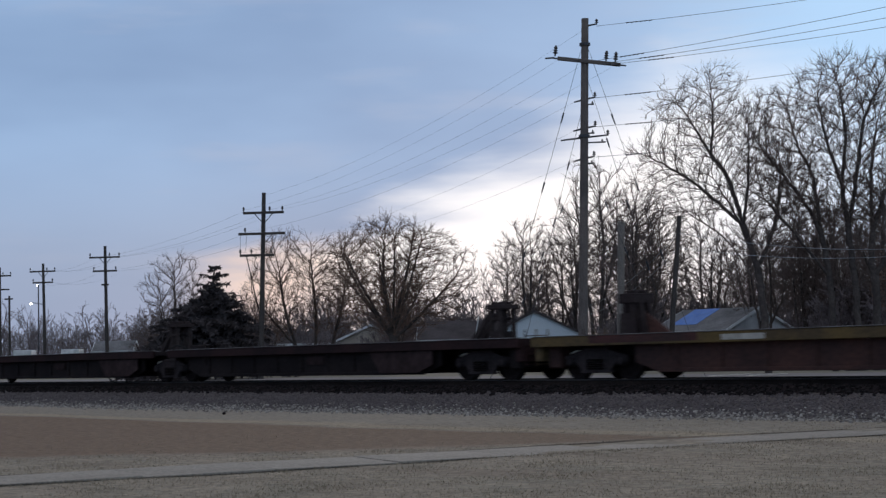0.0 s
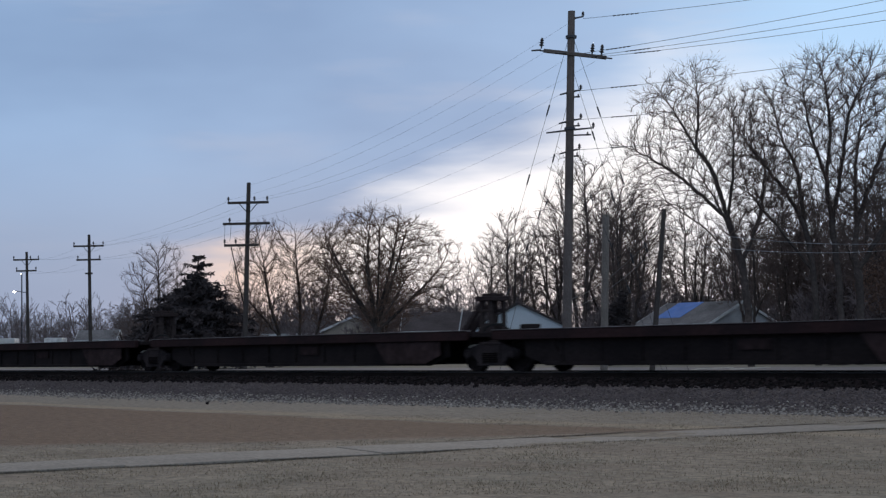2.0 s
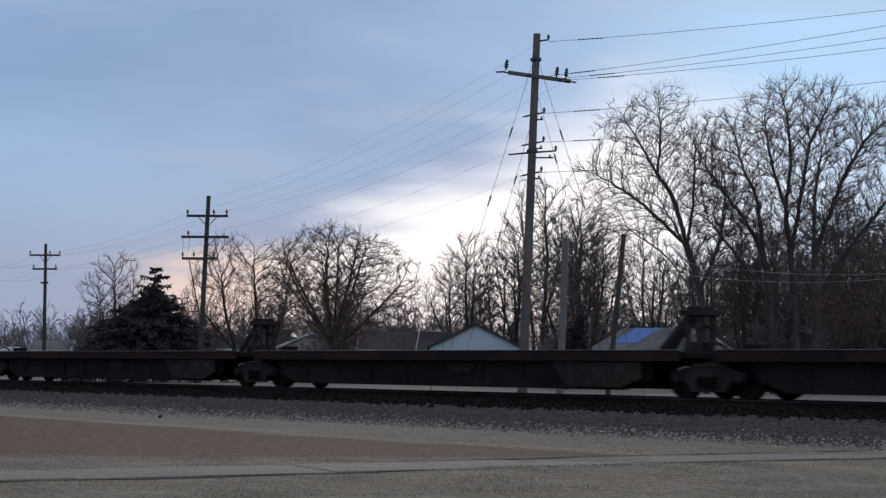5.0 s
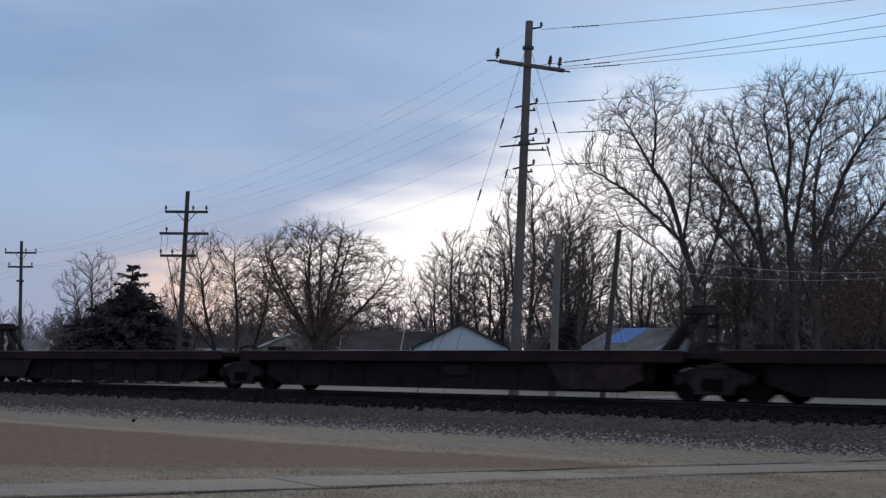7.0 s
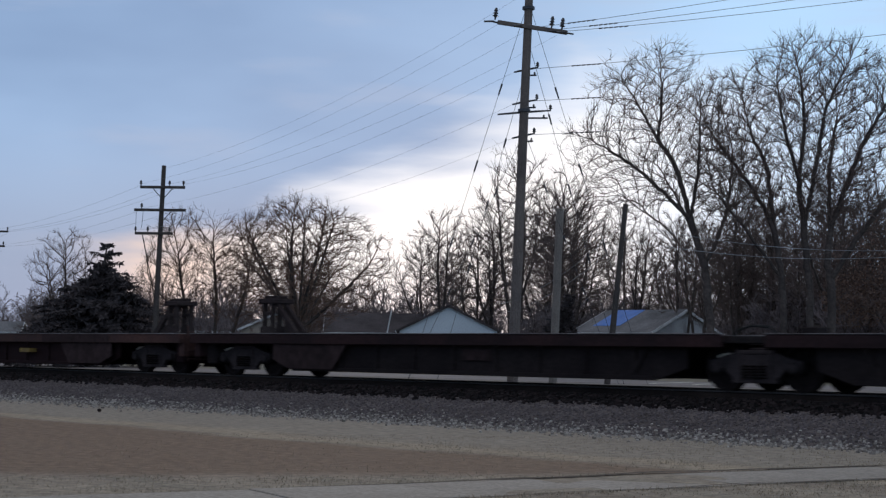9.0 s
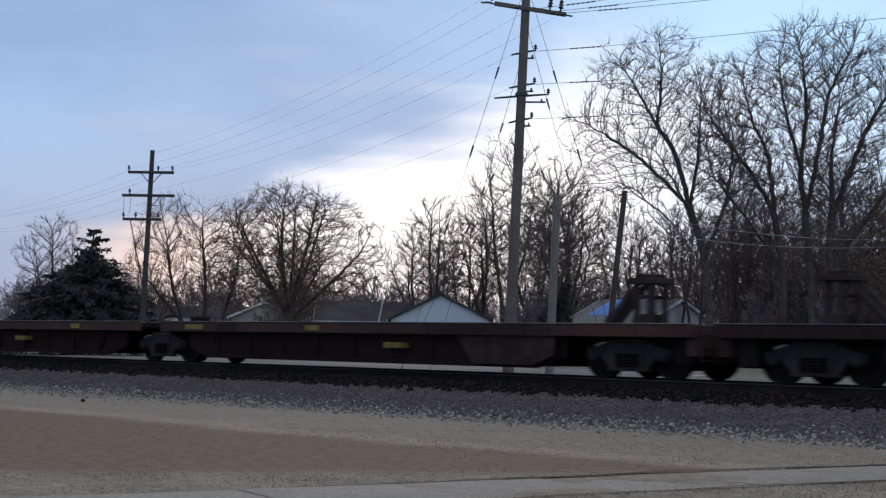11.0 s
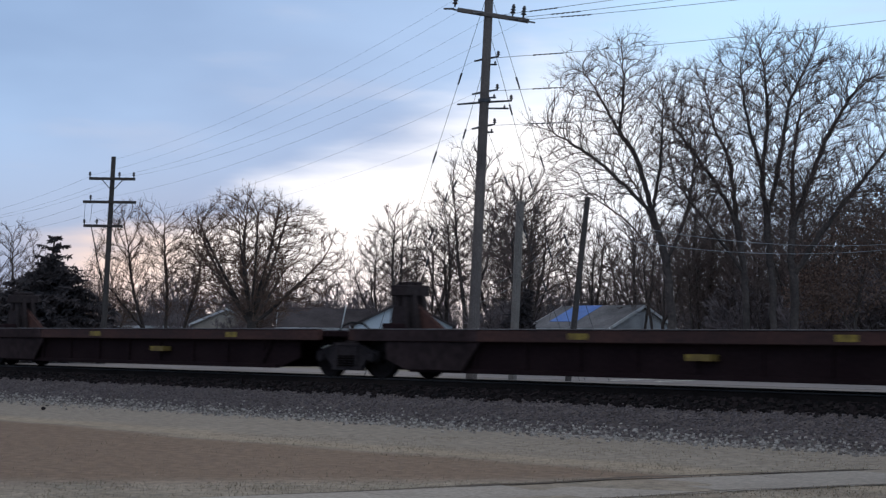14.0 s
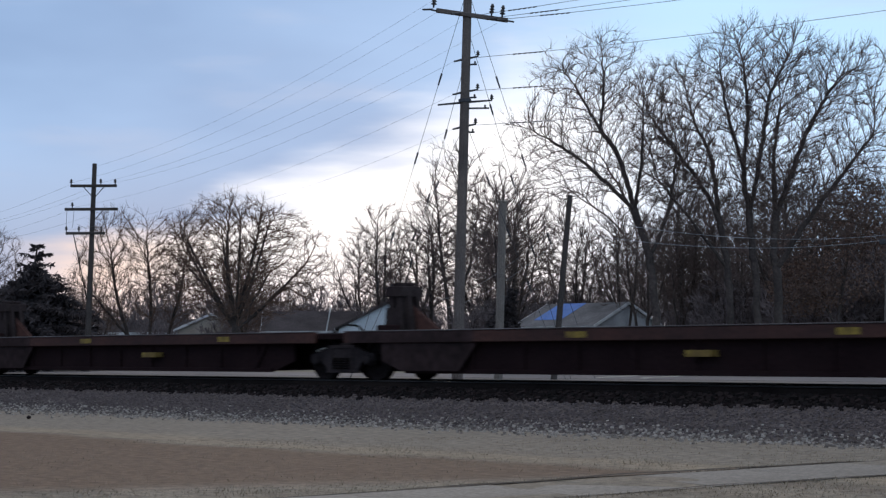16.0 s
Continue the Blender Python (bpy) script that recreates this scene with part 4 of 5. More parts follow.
    # from the big pole towards the right, over the street
    for z, s, end in ((13.4, 0.45, (-1.3, 36.3, 10.9)), (12.05, 0.3, (-0.3, 33.7, 10.9)), (12.0, 1.0, (-0.8, 34.9, 10.6)), (11.95, 1.3, (-1.3, 36.2, 10.3)), (10.65, 0.4, (-1.5, 36.6, 9.6)), (9.55, 0.42, (-1.6, 37.0, 8.6)), (8.4, 0.4, (-1.8, 37.4, 7.9))):
        catenary("power_line", at(z, s), end, 0.45, 0.007, string=1.0)
    # service wires
    top = Vector((-29.01, 34.51, 4.8))
    for dz in (0.0, -0.45):
        catenary("service_wire", top + Vector((0, 0, dz)), (-24.97, 44.55, 4.5 + dz * 0.3), 0.35, 0.0065)
        catenary("service_wire", top + Vector((0, 0, dz)), (-56.7, 58.2, 3.6 + dz), 0.4, 0.0065)
    catenary("service_wire", (-24.97, 44.55, 4.65), (-4.9, 45.0, 5.8), 0.3, 0.008)
    catenary("service_wire", at(6.9, 0, P2, l2), (-82.0, 51.1, 4.0), 0.4, 0.007)


build_lines()


# ---- trees ----
def tube_rows(verts, faces, pts, radii, sides):
    """Add a tapering tube along pts."""
    o = len(verts)
    n = len(pts)
    for i, (p, r) in enumerate(zip(pts, radii)):
        d = (pts[min(i + 1, n - 1)] - pts[max(i - 1, 0)])
        d = d / (np.linalg.norm(d) + 1e-9)
        a = np.cross(d, (0.31, 0.17, 0.93) if abs(d[2]) < 0.85 else (1.0, 0.1, 0.0))
        a /= np.linalg.norm(a) + 1e-9
        b = np.cross(d, a)
        for k in range(sides):
            t = 2 * math.pi * k / sides
            verts.append(tuple(p + (a * math.cos(t) + b * math.sin(t)) * r))
    for i in range(n - 1):
        for k in range(sides):
            k2 = (k + 1) % sides
            faces.append((o + i * sides + k, o + i * sides + k2, o + (i + 1) * sides + k2, o + (i + 1) * sides + k))


def tree_meshes(seed, height, limbs, levels, wide=0.5, rise=0.4, twig=0.010, density=1.0, twig_mat=None, width=None, coarse=1):
    """A bare deciduous tree. limbs: (x, y, z, lean x, lean y, radius, share of height); coarse: fewer bends for far plants.
    The whole is scaled to the height, and to the width when given. Returns trunk and crown meshes."""
    rng = np.random.default_rng(seed)
    tv, tf, cv, cf = [], [], [], []

    def grow(p, d, length, radius, level):
        n = max(1, (7, 5, 4, 3, 2, 2)[min(level, 5)] // coarse) if coarse == 1 or level < levels else 1
        pts, radii = [p], [radius]
        end = radius * 0.30 if level < levels else twig * 0.5
        cur, q = d.copy(), p.copy()
        crook = (0.09, 0.15, 0.20, 0.24, 0.26, 0.3)[min(level, 5)]
        up = (rise * 0.12, rise * 0.34, rise * 0.34, rise * 0.25, rise * 0.18, 0.05)[min(level, 5)]
        for i in range(n):
            cur = cur + rng.normal(0, crook, 3) + np.array((0, 0, up))
            cur /= np.linalg.norm(cur)
            q = q + cur * (length / n)
            pts.append(q)
            radii.append(max(twig * 0.5, radius + (end - radius) * (i + 1) / n))
        if level <= 1:
            tube_rows(tv, tf, pts, radii, (7 if level == 0 else 5) if coarse == 1 else 4 if level == 0 else 3)
        else:
            tube_rows(cv, cf, pts, radii, 4 if level == 2 and coarse == 1 else 3)
        if level >= levels:
            return
        kids = (8, 6, 6, 6, 4)[min(level, 4)] * density
        kids = int(kids) + (rng.random() < kids - int(kids))
        for k in range(kids):
            f = min(0.20 + 0.80 * (k + rng.random()) / kids, 0.999)
            i = int(f * n)
            g = f * n - i
            start = pts[i] * (1 - g) + pts[i + 1] * g
            axis = pts[i + 1] - pts[i]
            axis /= np.linalg.norm(axis)
            side = rng.normal(0, 1, 3)
            side -= axis * side.dot(axis)
            side /= np.linalg.norm(side)
            spread = wide * rng.uniform(0.65, 1.4)
            nd = axis * math.cos(spread) + side * math.sin(spread)
            r = radii[i] * (1 - g) + radii[i + 1] * g
            share = rng.uniform(0.34, 0.62) if level == 0 else rng.uniform(0.40, 0.70)
            grow(start, nd, length * share * (1.0 - 0.35 * f), max(twig, r * rng.uniform(0.40, 0.66)), level + 1)

    for x, y, z, lx, ly, r, share in limbs:
        d = np.array((lx, ly, 1.0))
        d /= np.linalg.norm(d)
        grow(np.array((x, y, z)), d, height * share, r, 0)
    pts = np.array(tv + cv)
    top = np.percentile(pts[:, 2], 99.9)
    k = height / top
    kx = k if width is None else (width / 2) / np.percentile(np.hypot(pts[:, 0], pts[:, 1]), 98.5)
    tv = [tuple(v) for v in np.array(tv) * (kx, kx, k)]
    cv = [tuple(v) for v in np.array(cv) * (kx, kx, k)]
    return raw_mesh("trunk", tv, tf, BARK, True), raw_mesh("crown", cv, cf, twig_mat or TWIG)


def segments(p, q, r0, r1, sides):
    """Tapered tubes from p to q, all at once; returns vertices and faces."""
    d = q - p
    d = d / (np.linalg.norm(d, axis=1, keepdims=True) + 1e-9)
    ref = np.where(np.abs(d[:, 2:3]) < 0.85, np.array([[0.31, 0.17, 0.93]]), np.array([[1.0, 0.1, 0.0]]))
    a = np.cross(d, ref)
    a /= np.linalg.norm(a, axis=1, keepdims=True) + 1e-9
    b = np.cross(d, a)
    t = 2 * np.pi * np.arange(sides) / sides
    ring = a[:, None] * np.cos(t)[None, :, None] + b[:, None] * np.sin(t)[None, :, None]
    v = np.concatenate([p[:, None] + ring * r0[:, None, None], q[:, None] + ring * r1[:, None, None]], 1).reshape(-1, 3)
    o = (np.arange(len(p)) * 2 * sides)[:, None, None]
    k = np.arange(sides)
    f = np.stack([k, (k + 1) % sides, (k + 1) % sides + sides, k + sides], 1)[None] + o
    return v, f.reshape(-1, 4)


def spikes(p, q, r):
    """Three-sided twigs that run out to a point."""
    d = q - p
    d = d / (np.linalg.norm(d, axis=1, keepdims=True) + 1e-9)
    a = np.cross(d, np.where(np.abs(d[:, 2:3]) < 0.85, np.array([[0.31, 0.17, 0.93]]), np.array([[1.0, 0.1, 0.0]])))
    a *= r / (np.linalg.norm(a, axis=1, keepdims=True) + 1e-9)
    b = np.cross(d, a)
    v = np.stack([p + a, p - 0.5 * a + 0.87 * b, p - 0.5 * a - 0.87 * b, q], 1).reshape(-1, 3)
    f = np.array([[0, 1, 3], [1, 2, 3], [2, 0, 3]])[None] + (np.arange(len(p)) * 4)[:, None, None]
    return v, f.reshape(-1, 3)


def grown_tree(seed, lobes, limbs, points, step=0.26, kill=0.40, tip=0.0075, twigs=2.0, twig_length=0.45, lift=0.05, twig_mat=None, hollow=0.40, twist=0.07):
    """A bare tree whose branches spread into the free room of its crown.
    lobes: (x, y, z, rx, ry, rz), the rounded masses of the crown. limbs: polylines of trunk and main limbs, from the ground up.
    points: how many spots of the crown the branches reach for; a low hollow keeps them to its outside. Returns trunk and crown meshes."""
    rng = np.random.default_rng(seed)
    pos, par, way = [], [], []
    for limb in limbs:
        pts = np.array(limb, float)
        if not pos:
            prev = -1
            start = pts[0] - (0, 0, 0.5)
        else:
            prev = int(np.argmin(np.linalg.norm(np.array(pos) - pts[0], axis=1)))
            start = pos[prev]
        pts = np.vstack([start, pts if prev < 0 or pts[0][2] < 0.6 else pts[1:]])
        for k in range(len(pts) - 1):
            p0, p1, p2, p3 = pts[max(k - 1, 0)], pts[k], pts[k + 1], pts[min(k + 2, len(pts) - 1)]
            n = max(1, int(round(np.linalg.norm(p2 - p1) / step)))
            for i in range(1, n + 1):
                f = i / n
                q = 0.5 * (2 * p1 + (p2 - p0) * f + (2 * p0 - 5 * p1 + 4 * p2 - p3) * f * f + (3 * p1 - p0 - 3 * p2 + p3) * f ** 3)
                q = q + rng.normal(0, 0.018, 3)
                way.append((q - (pos[prev] if prev >= 0 else start)) / step)
                pos.append(q)
                par.append(prev)
                prev = len(pos) - 1
    own = len(pos)
    L = np.array(lobes, float)
    size = L[:, 3] * L[:, 4] * L[:, 5]
    pick = rng.choice(len(L), points, p=size / size.sum())
    ball = rng.normal(0, 1, (points, 3))
    ball /= np.linalg.norm(ball, axis=1, keepdims=True)
    ball *= rng.random((points, 1)) ** hollow
    goal = L[pick, :3] + ball * L[pick, 3:]
    foot = np.array((L[:, 0].mean() * 0.4, 0.0, (L[:, 2] - L[:, 5]).min() * 0.6))
    near = np.full(points, 1e9)
    which = np.zeros(points, int)
    alive = np.ones(points, bool)
    kids = {}
    fresh = range(own)
    pos, way = [np.array(p) for p in pos], [np.array(w) for w in way]
    for _ in range(90):
        idx = np.array(list(fresh))
        if not len(idx):
            break
        P = np.array([pos[i] for i in idx])
        ga = np.nonzero(alive)[0]
        d = np.sqrt(((goal[ga, None] - P[None]) ** 2).sum(2))
        m = d.argmin(1)
        dm = d[np.arange(len(ga)), m]
        better = dm < near[ga]
        near[ga[better]] = dm[better]
        which[ga[better]] = idx[m[better]]
        alive &= near > kill
        ga = np.nonzero(alive)[0]
        if not len(ga):
            break
        order = ga[np.argsort(which[ga], kind="stable")]
        owners, first = np.unique(which[order], return_index=True)
        fresh = []
        for o, lot in zip(owners, np.split(order, first[1:])):
            if kids.get(o, 0) >= 3:
                continue
            v = goal[lot] - pos[o]
            v /= np.linalg.norm(v, axis=1, keepdims=True) + 1e-9
            v = v.mean(0)
            far = pos[o] - foot
            v = v / (np.linalg.norm(v) + 1e-9) + 1.05 * way[o] + 0.30 * far / (np.linalg.norm(far) + 1e-9) + rng.normal(0, twist, 3) + (0, 0, lift)
            v /= np.linalg.norm(v) + 1e-9
            kids[o] = kids.get(o, 0) + 1
            pos.append(pos[o] + v * step)
            way.append(v)
            par.append(int(o))
            fresh.append(len(pos) - 1)
    pos, par = np.array(pos), np.array(par)
    n = len(pos)
    acc, rad, ex = np.zeros(n), np.zeros(n), 2.32
    for i in range(n - 1, -1, -1):
        rad[i] = max(tip, acc[i] ** (1 / ex))
        if par[i] >= 0:
            acc[par[i]] += rad[i] ** ex
    has = par >= 0
    i = np.nonzero(has)[0]
    p0, p1, r1 = pos[par[i]], pos[i], rad[i]
    widest = np.zeros(n)
    np.maximum.at(widest, par[i], r1)
    r0 = np.where(r1 >= widest[par[i]], np.minimum(rad[par[i]], r1 * 1.6), np.minimum(rad[par[i]], r1 * 1.15))
    thick = r1 > 0.045
    roots = np.nonzero(~has)[0]
    run = (p1 - p0) / (np.linalg.norm(p1 - p0, axis=1, keepdims=True) + 1e-9) * (r1 * 0.4)[:, None]
    p0, p1 = np.where(thick[:, None], p0 - run, p0), np.where(thick[:, None], p1 + run, p1)
    tv, tf = segments(np.vstack([p0[thick], pos[roots] - (0, 0, 0.5)]), np.vstack([p1[thick], pos[roots]]), np.r_[r0[thick], rad[roots] * 1.25], np.r_[r1[thick], rad[roots]], 7)
    thin = ~thick
    cv, cf = segments(p0[thin], p1[thin], r0[thin], r1[thin], 3)
    # fine twigs on the thin branches, and shorter ones on those
    k = np.nonzero(thin & (r1 < tip * 3.4))[0]
    k = np.repeat(k, rng.poisson(twigs, len(k)))
    ax = p1[k] - p0[k]
    base = p0[k] + ax * rng.random((len(k), 1))
    ax /= np.linalg.norm(ax, axis=1, keepdims=True) + 1e-9
    out = base - foot
    out /= np.linalg.norm(out, axis=1, keepdims=True) + 1e-9
    tw = ax * 0.9 + 0.5 * out + rng.normal(0, 0.36, (len(k), 3)) + np.array((0, 0, 0.25 + lift))
    tw /= np.linalg.norm(tw, axis=1, keepdims=True) + 1e-9
    end = base + tw * (twig_length * rng.uniform(0.4, 1.25, (len(k), 1)))
    k2 = np.nonzero(rng.random(len(k)) < 0.7)[0]
    b2 = base[k2] + (end[k2] - base[k2]) * rng.uniform(0.25, 0.85, (len(k2), 1))
    t2 = tw[k2] + rng.normal(0, 0.38, (len(k2), 3))
    t2 /= np.linalg.norm(t2, axis=1, keepdims=True) + 1e-9
    base, end = np.vstack([base, b2]), np.vstack([end, b2 + t2 * (twig_length * rng.uniform(0.3, 0.7, (len(k2), 1)))])
    xv, xf = spikes(base, end, tip * 0.8)
    cf = cf.tolist() + (xf + len(cv)).tolist()
    cv = np.vstack([cv, xv])
    return raw_mesh("trunk", tv.tolist(), tf.tolist(), BARK, True), raw_mesh("crown", cv.tolist(), cf, twig_mat or TWIG)


def plant(meshes, place, label, name="tree", turn=0.0, scale=1.0, group="bare trees behind the street"):
    ob = thing(name, label, "tree", Matrix.LocRotScale(place, Euler((0, 0, radians(turn))), (scale, scale, scale) if isinstance(scale, (int, float)) else scale), group)
    for nm, me in zip(("trunk", "crown"), meshes):
        p = new(nm, me)
        p.parent = ob
    return ob


def oak(place, meshes, lobes, count, scale):
    """A small tree that keeps its dead brown leaves through the winter."""
    ob = plant(meshes, place, "small oak holding dead rust-brown leaves", scale=scale)
    rng = np.random.default_rng(61)
    verts, faces = [], []
    for k in range(count):
        x, y, z, rx, ry, rz = lobes[k % len(lobes)]
        d = rng.normal(0, 1, 3)
        d *= rng.random() ** 0.4 / np.linalg.norm(d)
        c = np.array((x, y, z)) + d * (rx, ry, rz)
        a, b = rng.normal(0, 1, (2, 3))
        a *= 0.055 / np.linalg.norm(a)
        b = np.cross(a, b)
        b *= 0.035 / (np.linalg.norm(b) + 1e-9)
        o = len(verts)
        verts.extend((tuple(c - a), tuple(c + b), tuple(c + a * 1.1), tuple(c - b)))
        faces.append((o, o + 1, o + 2, o + 3))
    leaves = new("leaves", raw_mesh("leaves", verts, faces, DEAD_LEAF))
    leaves.parent = ob
    tagged(leaves, "dead rust-brown leaves", kind="stuff")


def conifer(place, height, width):
    ob = thing("conifer_tree", "dark dense spruce with drooping ragged branches", "tree", Matrix.Translation(place))
    rng = np.random.default_rng(11)
    part("trunk", rod(bmesh.new(), (0, 0, -0.3), (0.6, 0.5, height * 0.97), 0.20, 0.03, 8), BARK, ob)
    verts, faces = [], []
    n = 34
    for k in range(n):
        f = k / (n - 1)
        z = 0.5 + (height - 0.7) * f
        dome = max(0.0, 1 - (f / 0.84) ** 1.7)
        leader = 0.27 * (1.04 - f) ** 0.7 * (1.0 if k % 3 else 2.4)
        reach = width * max(dome, leader) * rng.uniform(0.8, 1.1) + 0.1
        for b in range(int(17 - 9 * f) if dome > leader else 6 if k % 3 == 0 else 1):
            a = rng.uniform(0, 6.283)
            ln = reach * rng.uniform(0.5, 1.3)
            d = np.array((math.cos(a), math.sin(a), 0))
            s = np.array((-d[1], d[0], 0))
            m = max(4, int(ln * 11))
            for i in range(m):
                g = (i + rng.random()) / m
                c = np.array((0.6 * f, 0.5 * f, z)) + d * ln * g + np.array((0, 0, 0.30 * g * f + 0.20 * g - 0.55 * g * g * (1 - f * 0.9))) * ln * 0.5
                for q in range(7):
                    v = s * rng.uniform(-1, 1) + d * rng.uniform(-0.1, 0.9) + np.array((0, 0, rng.uniform(-0.75, 0.30)))
                    v = v / np.linalg.norm(v) * rng.uniform(0.16, 0.36) * (1.0 if dome > leader else 0.7)
                    w = np.cross(v, rng.normal(0, 1, 3))
                    w = w / (np.linalg.norm(w) + 1e-6) * 0.034
                    o = len(verts)
                    verts.extend((tuple(c - w), tuple(c + w), tuple(c + v * 0.6 + w * 0.9), tuple(c + v), tuple(c + v * 0.6 - w * 0.9)))
                    faces.append((o, o + 1, o + 2, o + 3, o + 4))
    crown = new("crown", raw_mesh("crown", verts, faces, NEEDLE))
    crown.parent = ob


def build_trees():
    bare = "leafless deciduous tree with fine brown twigs"
    u, v = 0.78, 0.63

    def ring(z, rows):
        """First limbs from one point: (bearing, outward lean, length)."""
        return [((0, 0, z), (k * math.cos(a), k * math.sin(a), 1.0), g) for a, k, g in rows]

    # broad round tree: limbs rise from a short bole
    rng = np.random.default_rng(4)
    boughs = [[(0, 0, 0), (0.05, 0, 1.0), (0, 0, 2.0), (-0.3, 0.1, 4.6), (-0.5, 0.2, 6.6), (-0.4, 0.1, 8.6)]]
    for k in range(11):
        a = 2.4 * k + rng.uniform(-0.25, 0.25)
        up = (0.72, 0.95, 1.18)[k % 3] + rng.uniform(-0.08, 0.08)
        d = np.array((math.cos(a) * math.cos(up), math.sin(a) * math.cos(up), math.sin(up)))
        start = np.array((0, 0, 2.1 + 0.07 * k))
        reach = 5.1 + 0.6 * math.sin(up)
        boughs.append([tuple(start)] + [tuple(start + d * reach * g + np.array((0, 0, 1.0 * g * g * (1 if k % 3 else 0.3)))) for g in (0.22, 0.48, 0.74, 1.0)])
    round_tree = grown_tree(21, [(0.3, 0, 6.0, 5.1, 4.6, 3.6), (-0.3, 0, 7.3, 3.3, 3.0, 2.8)], boughs, 2300, 0.24, 0.30, 0.0125, 2.0, 0.60, 0.06, TWIG_WARM, 0.22, 0.04)
    plant(round_tree, (-57.2, 45.7, 0.4), "broad round leafless tree with upswept warm-brown twigs", turn=50, scale=0.765)
    clump = grown_tree(5, [(-1.5, 0, 5.6, 2.5, 2.4, 3.5), (1.3, 0, 5.4, 2.5, 2.4, 3.5), (-3.0, 0, 4.2, 1.6, 1.8, 2.2)],
                       [[(-0.7, 0, 0), (-0.9, 0.1, 1.8), (-1.6, 0.2, 4.2), (-1.9, 0.2, 6.6)], [(0.2, 0.2, 0), (0.3, 0.3, 2.0), (0.3, 0.5, 4.4), (0.1, 0.4, 7.0)], [(1.0, 0, 0), (1.3, 0, 1.8), (2.0, -0.2, 4.2), (2.3, -0.2, 6.2)], [(-0.9, 0.1, 1.8), (-2.2, -0.4, 3.4), (-3.4, -0.4, 4.8)]],
                       2000, 0.24, 0.33, 0.0100, 2.2, 0.60, 0.14, TWIG_WARM)
    plant(clump, (-62.2, 44.4, 0.4), "leafless multi-stemmed tree with warm-brown twigs", turn=50, scale=0.8)
    plant(clump, (-67.8, 54.7, 0.4), bare, turn=140, scale=0.72)
    small = grown_tree(8, [(0, 0, 3.3, 2.2, 2.2, 2.1)], [[(0.1, 0, 0), (0.2, 0, 1.2), (0.7, 0.2, 2.8)], [(-0.2, 0.1, 0), (-0.4, -0.2, 1.1), (-1.0, -0.3, 2.8)], [(0.2, 0, 1.2), (0, 0.6, 2.9)]], 600, 0.22, 0.32, 0.0120, 2.0, 0.48, 0.10)
    for x, y, s, t in ((-68.9, 44.9, 0.76, 30), (-73.2, 49.0, 0.72, 200), (-89.2, 51.1, 0.74, 80), (-86.0, 52.6, 0.80, 250), (-97.9, 57.2, 0.68, 10), (-83.6, 53.6, 0.72, 130), (-94.3, 54.2, 0.64, 300)):
        plant(small, (x, y, 0.4), "small leafless tree with thin twigs", turn=t, scale=s)
    tall = grown_tree(13, [(0, 0, 6.2, 2.7, 2.7, 3.4), (1.3, 0.5, 5.0, 2.2, 2.2, 2.8)], [[(0, 0, 0), (0.05, 0, 2.4), (-0.2, 0.1, 5.0), (-0.1, 0, 7.6)], [(0.45, 0.2, 0), (0.8, 0.4, 2.2), (1.5, 0.6, 4.6), (1.7, 0.6, 6.2)], [(0.05, 0, 2.4), (-0.9, -0.3, 4.2), (-1.6, -0.4, 6.0)], [(0.05, 0, 2.0), (-0.2, -0.9, 4.0), (-0.3, -1.3, 5.8)]], 1250, 0.25, 0.37, 0.0118, 2.0, 0.56, 0.14)
    slim = grown_tree(14, [(0, 0, 6.2, 2.1, 2.1, 3.4)], [[(0, 0, 0), (0.15, 0, 2.8), (0.3, 0.1, 5.2), (0.2, 0.1, 7.8)], [(-0.3, 0.1, 0), (-0.5, 0.2, 2.6), (-0.9, 0.3, 5.0), (-1.0, 0.3, 6.8)], [(0.15, 0, 2.8), (0.9, -0.4, 4.6), (1.2, -0.5, 6.2)]], 950, 0.25, 0.37, 0.0118, 2.0, 0.56, 0.14)
    plant(tall, (-78.9, 46.6, 0.4), bare, scale=0.76)
    conifer((-61.0, 37.2, 0.4), 5.4, 3.3)
    conifer((-39.5, 42.9, 0.4), 3.0, 0.55)
    lobes = [(0, 0, 3.6, 2.2, 2.0, 1.7), (0.9, 0, 4.9, 1.6, 1.5, 1.4), (-1.3, 0, 2.8, 1.3, 1.3, 1.1)]
    oak((-28.9, 48.2, 0.4), grown_tree(62, lobes, [[(0, 0, 0), (0, 0, 1.6), (0.3, 0, 3.4), (0.6, 0, 5.2)], [(0, 0, 1.4), (-0.9, 0.2, 2.6), (-1.5, 0.2, 3.4)]], 420, 0.25, 0.40, 0.010, 1.2, 0.4, 0.05), lobes, 6500, 1.0)
    for k, (x, y, s, t) in enumerate(((-73.4, 68.4, 0.84, 40), (-69.6, 66.4, 0.98, 170), (-68.3, 69.3, 1.03, 290), (-64.2, 67.2, 1.29, 20), (-64.4, 72.5, 1.06, 110), (-61.9, 74.4, 0.99, 230), (-59.3, 75.7, 0.97, 330), (-74.1, 73.7, 0.90, 75), (-68.9, 75.1, 1.06, 200), (-77.3, 74.4, 0.78, 10))):
        plant((tall, slim)[k % 2], (x, y, 0.4), bare, turn=t, scale=s)
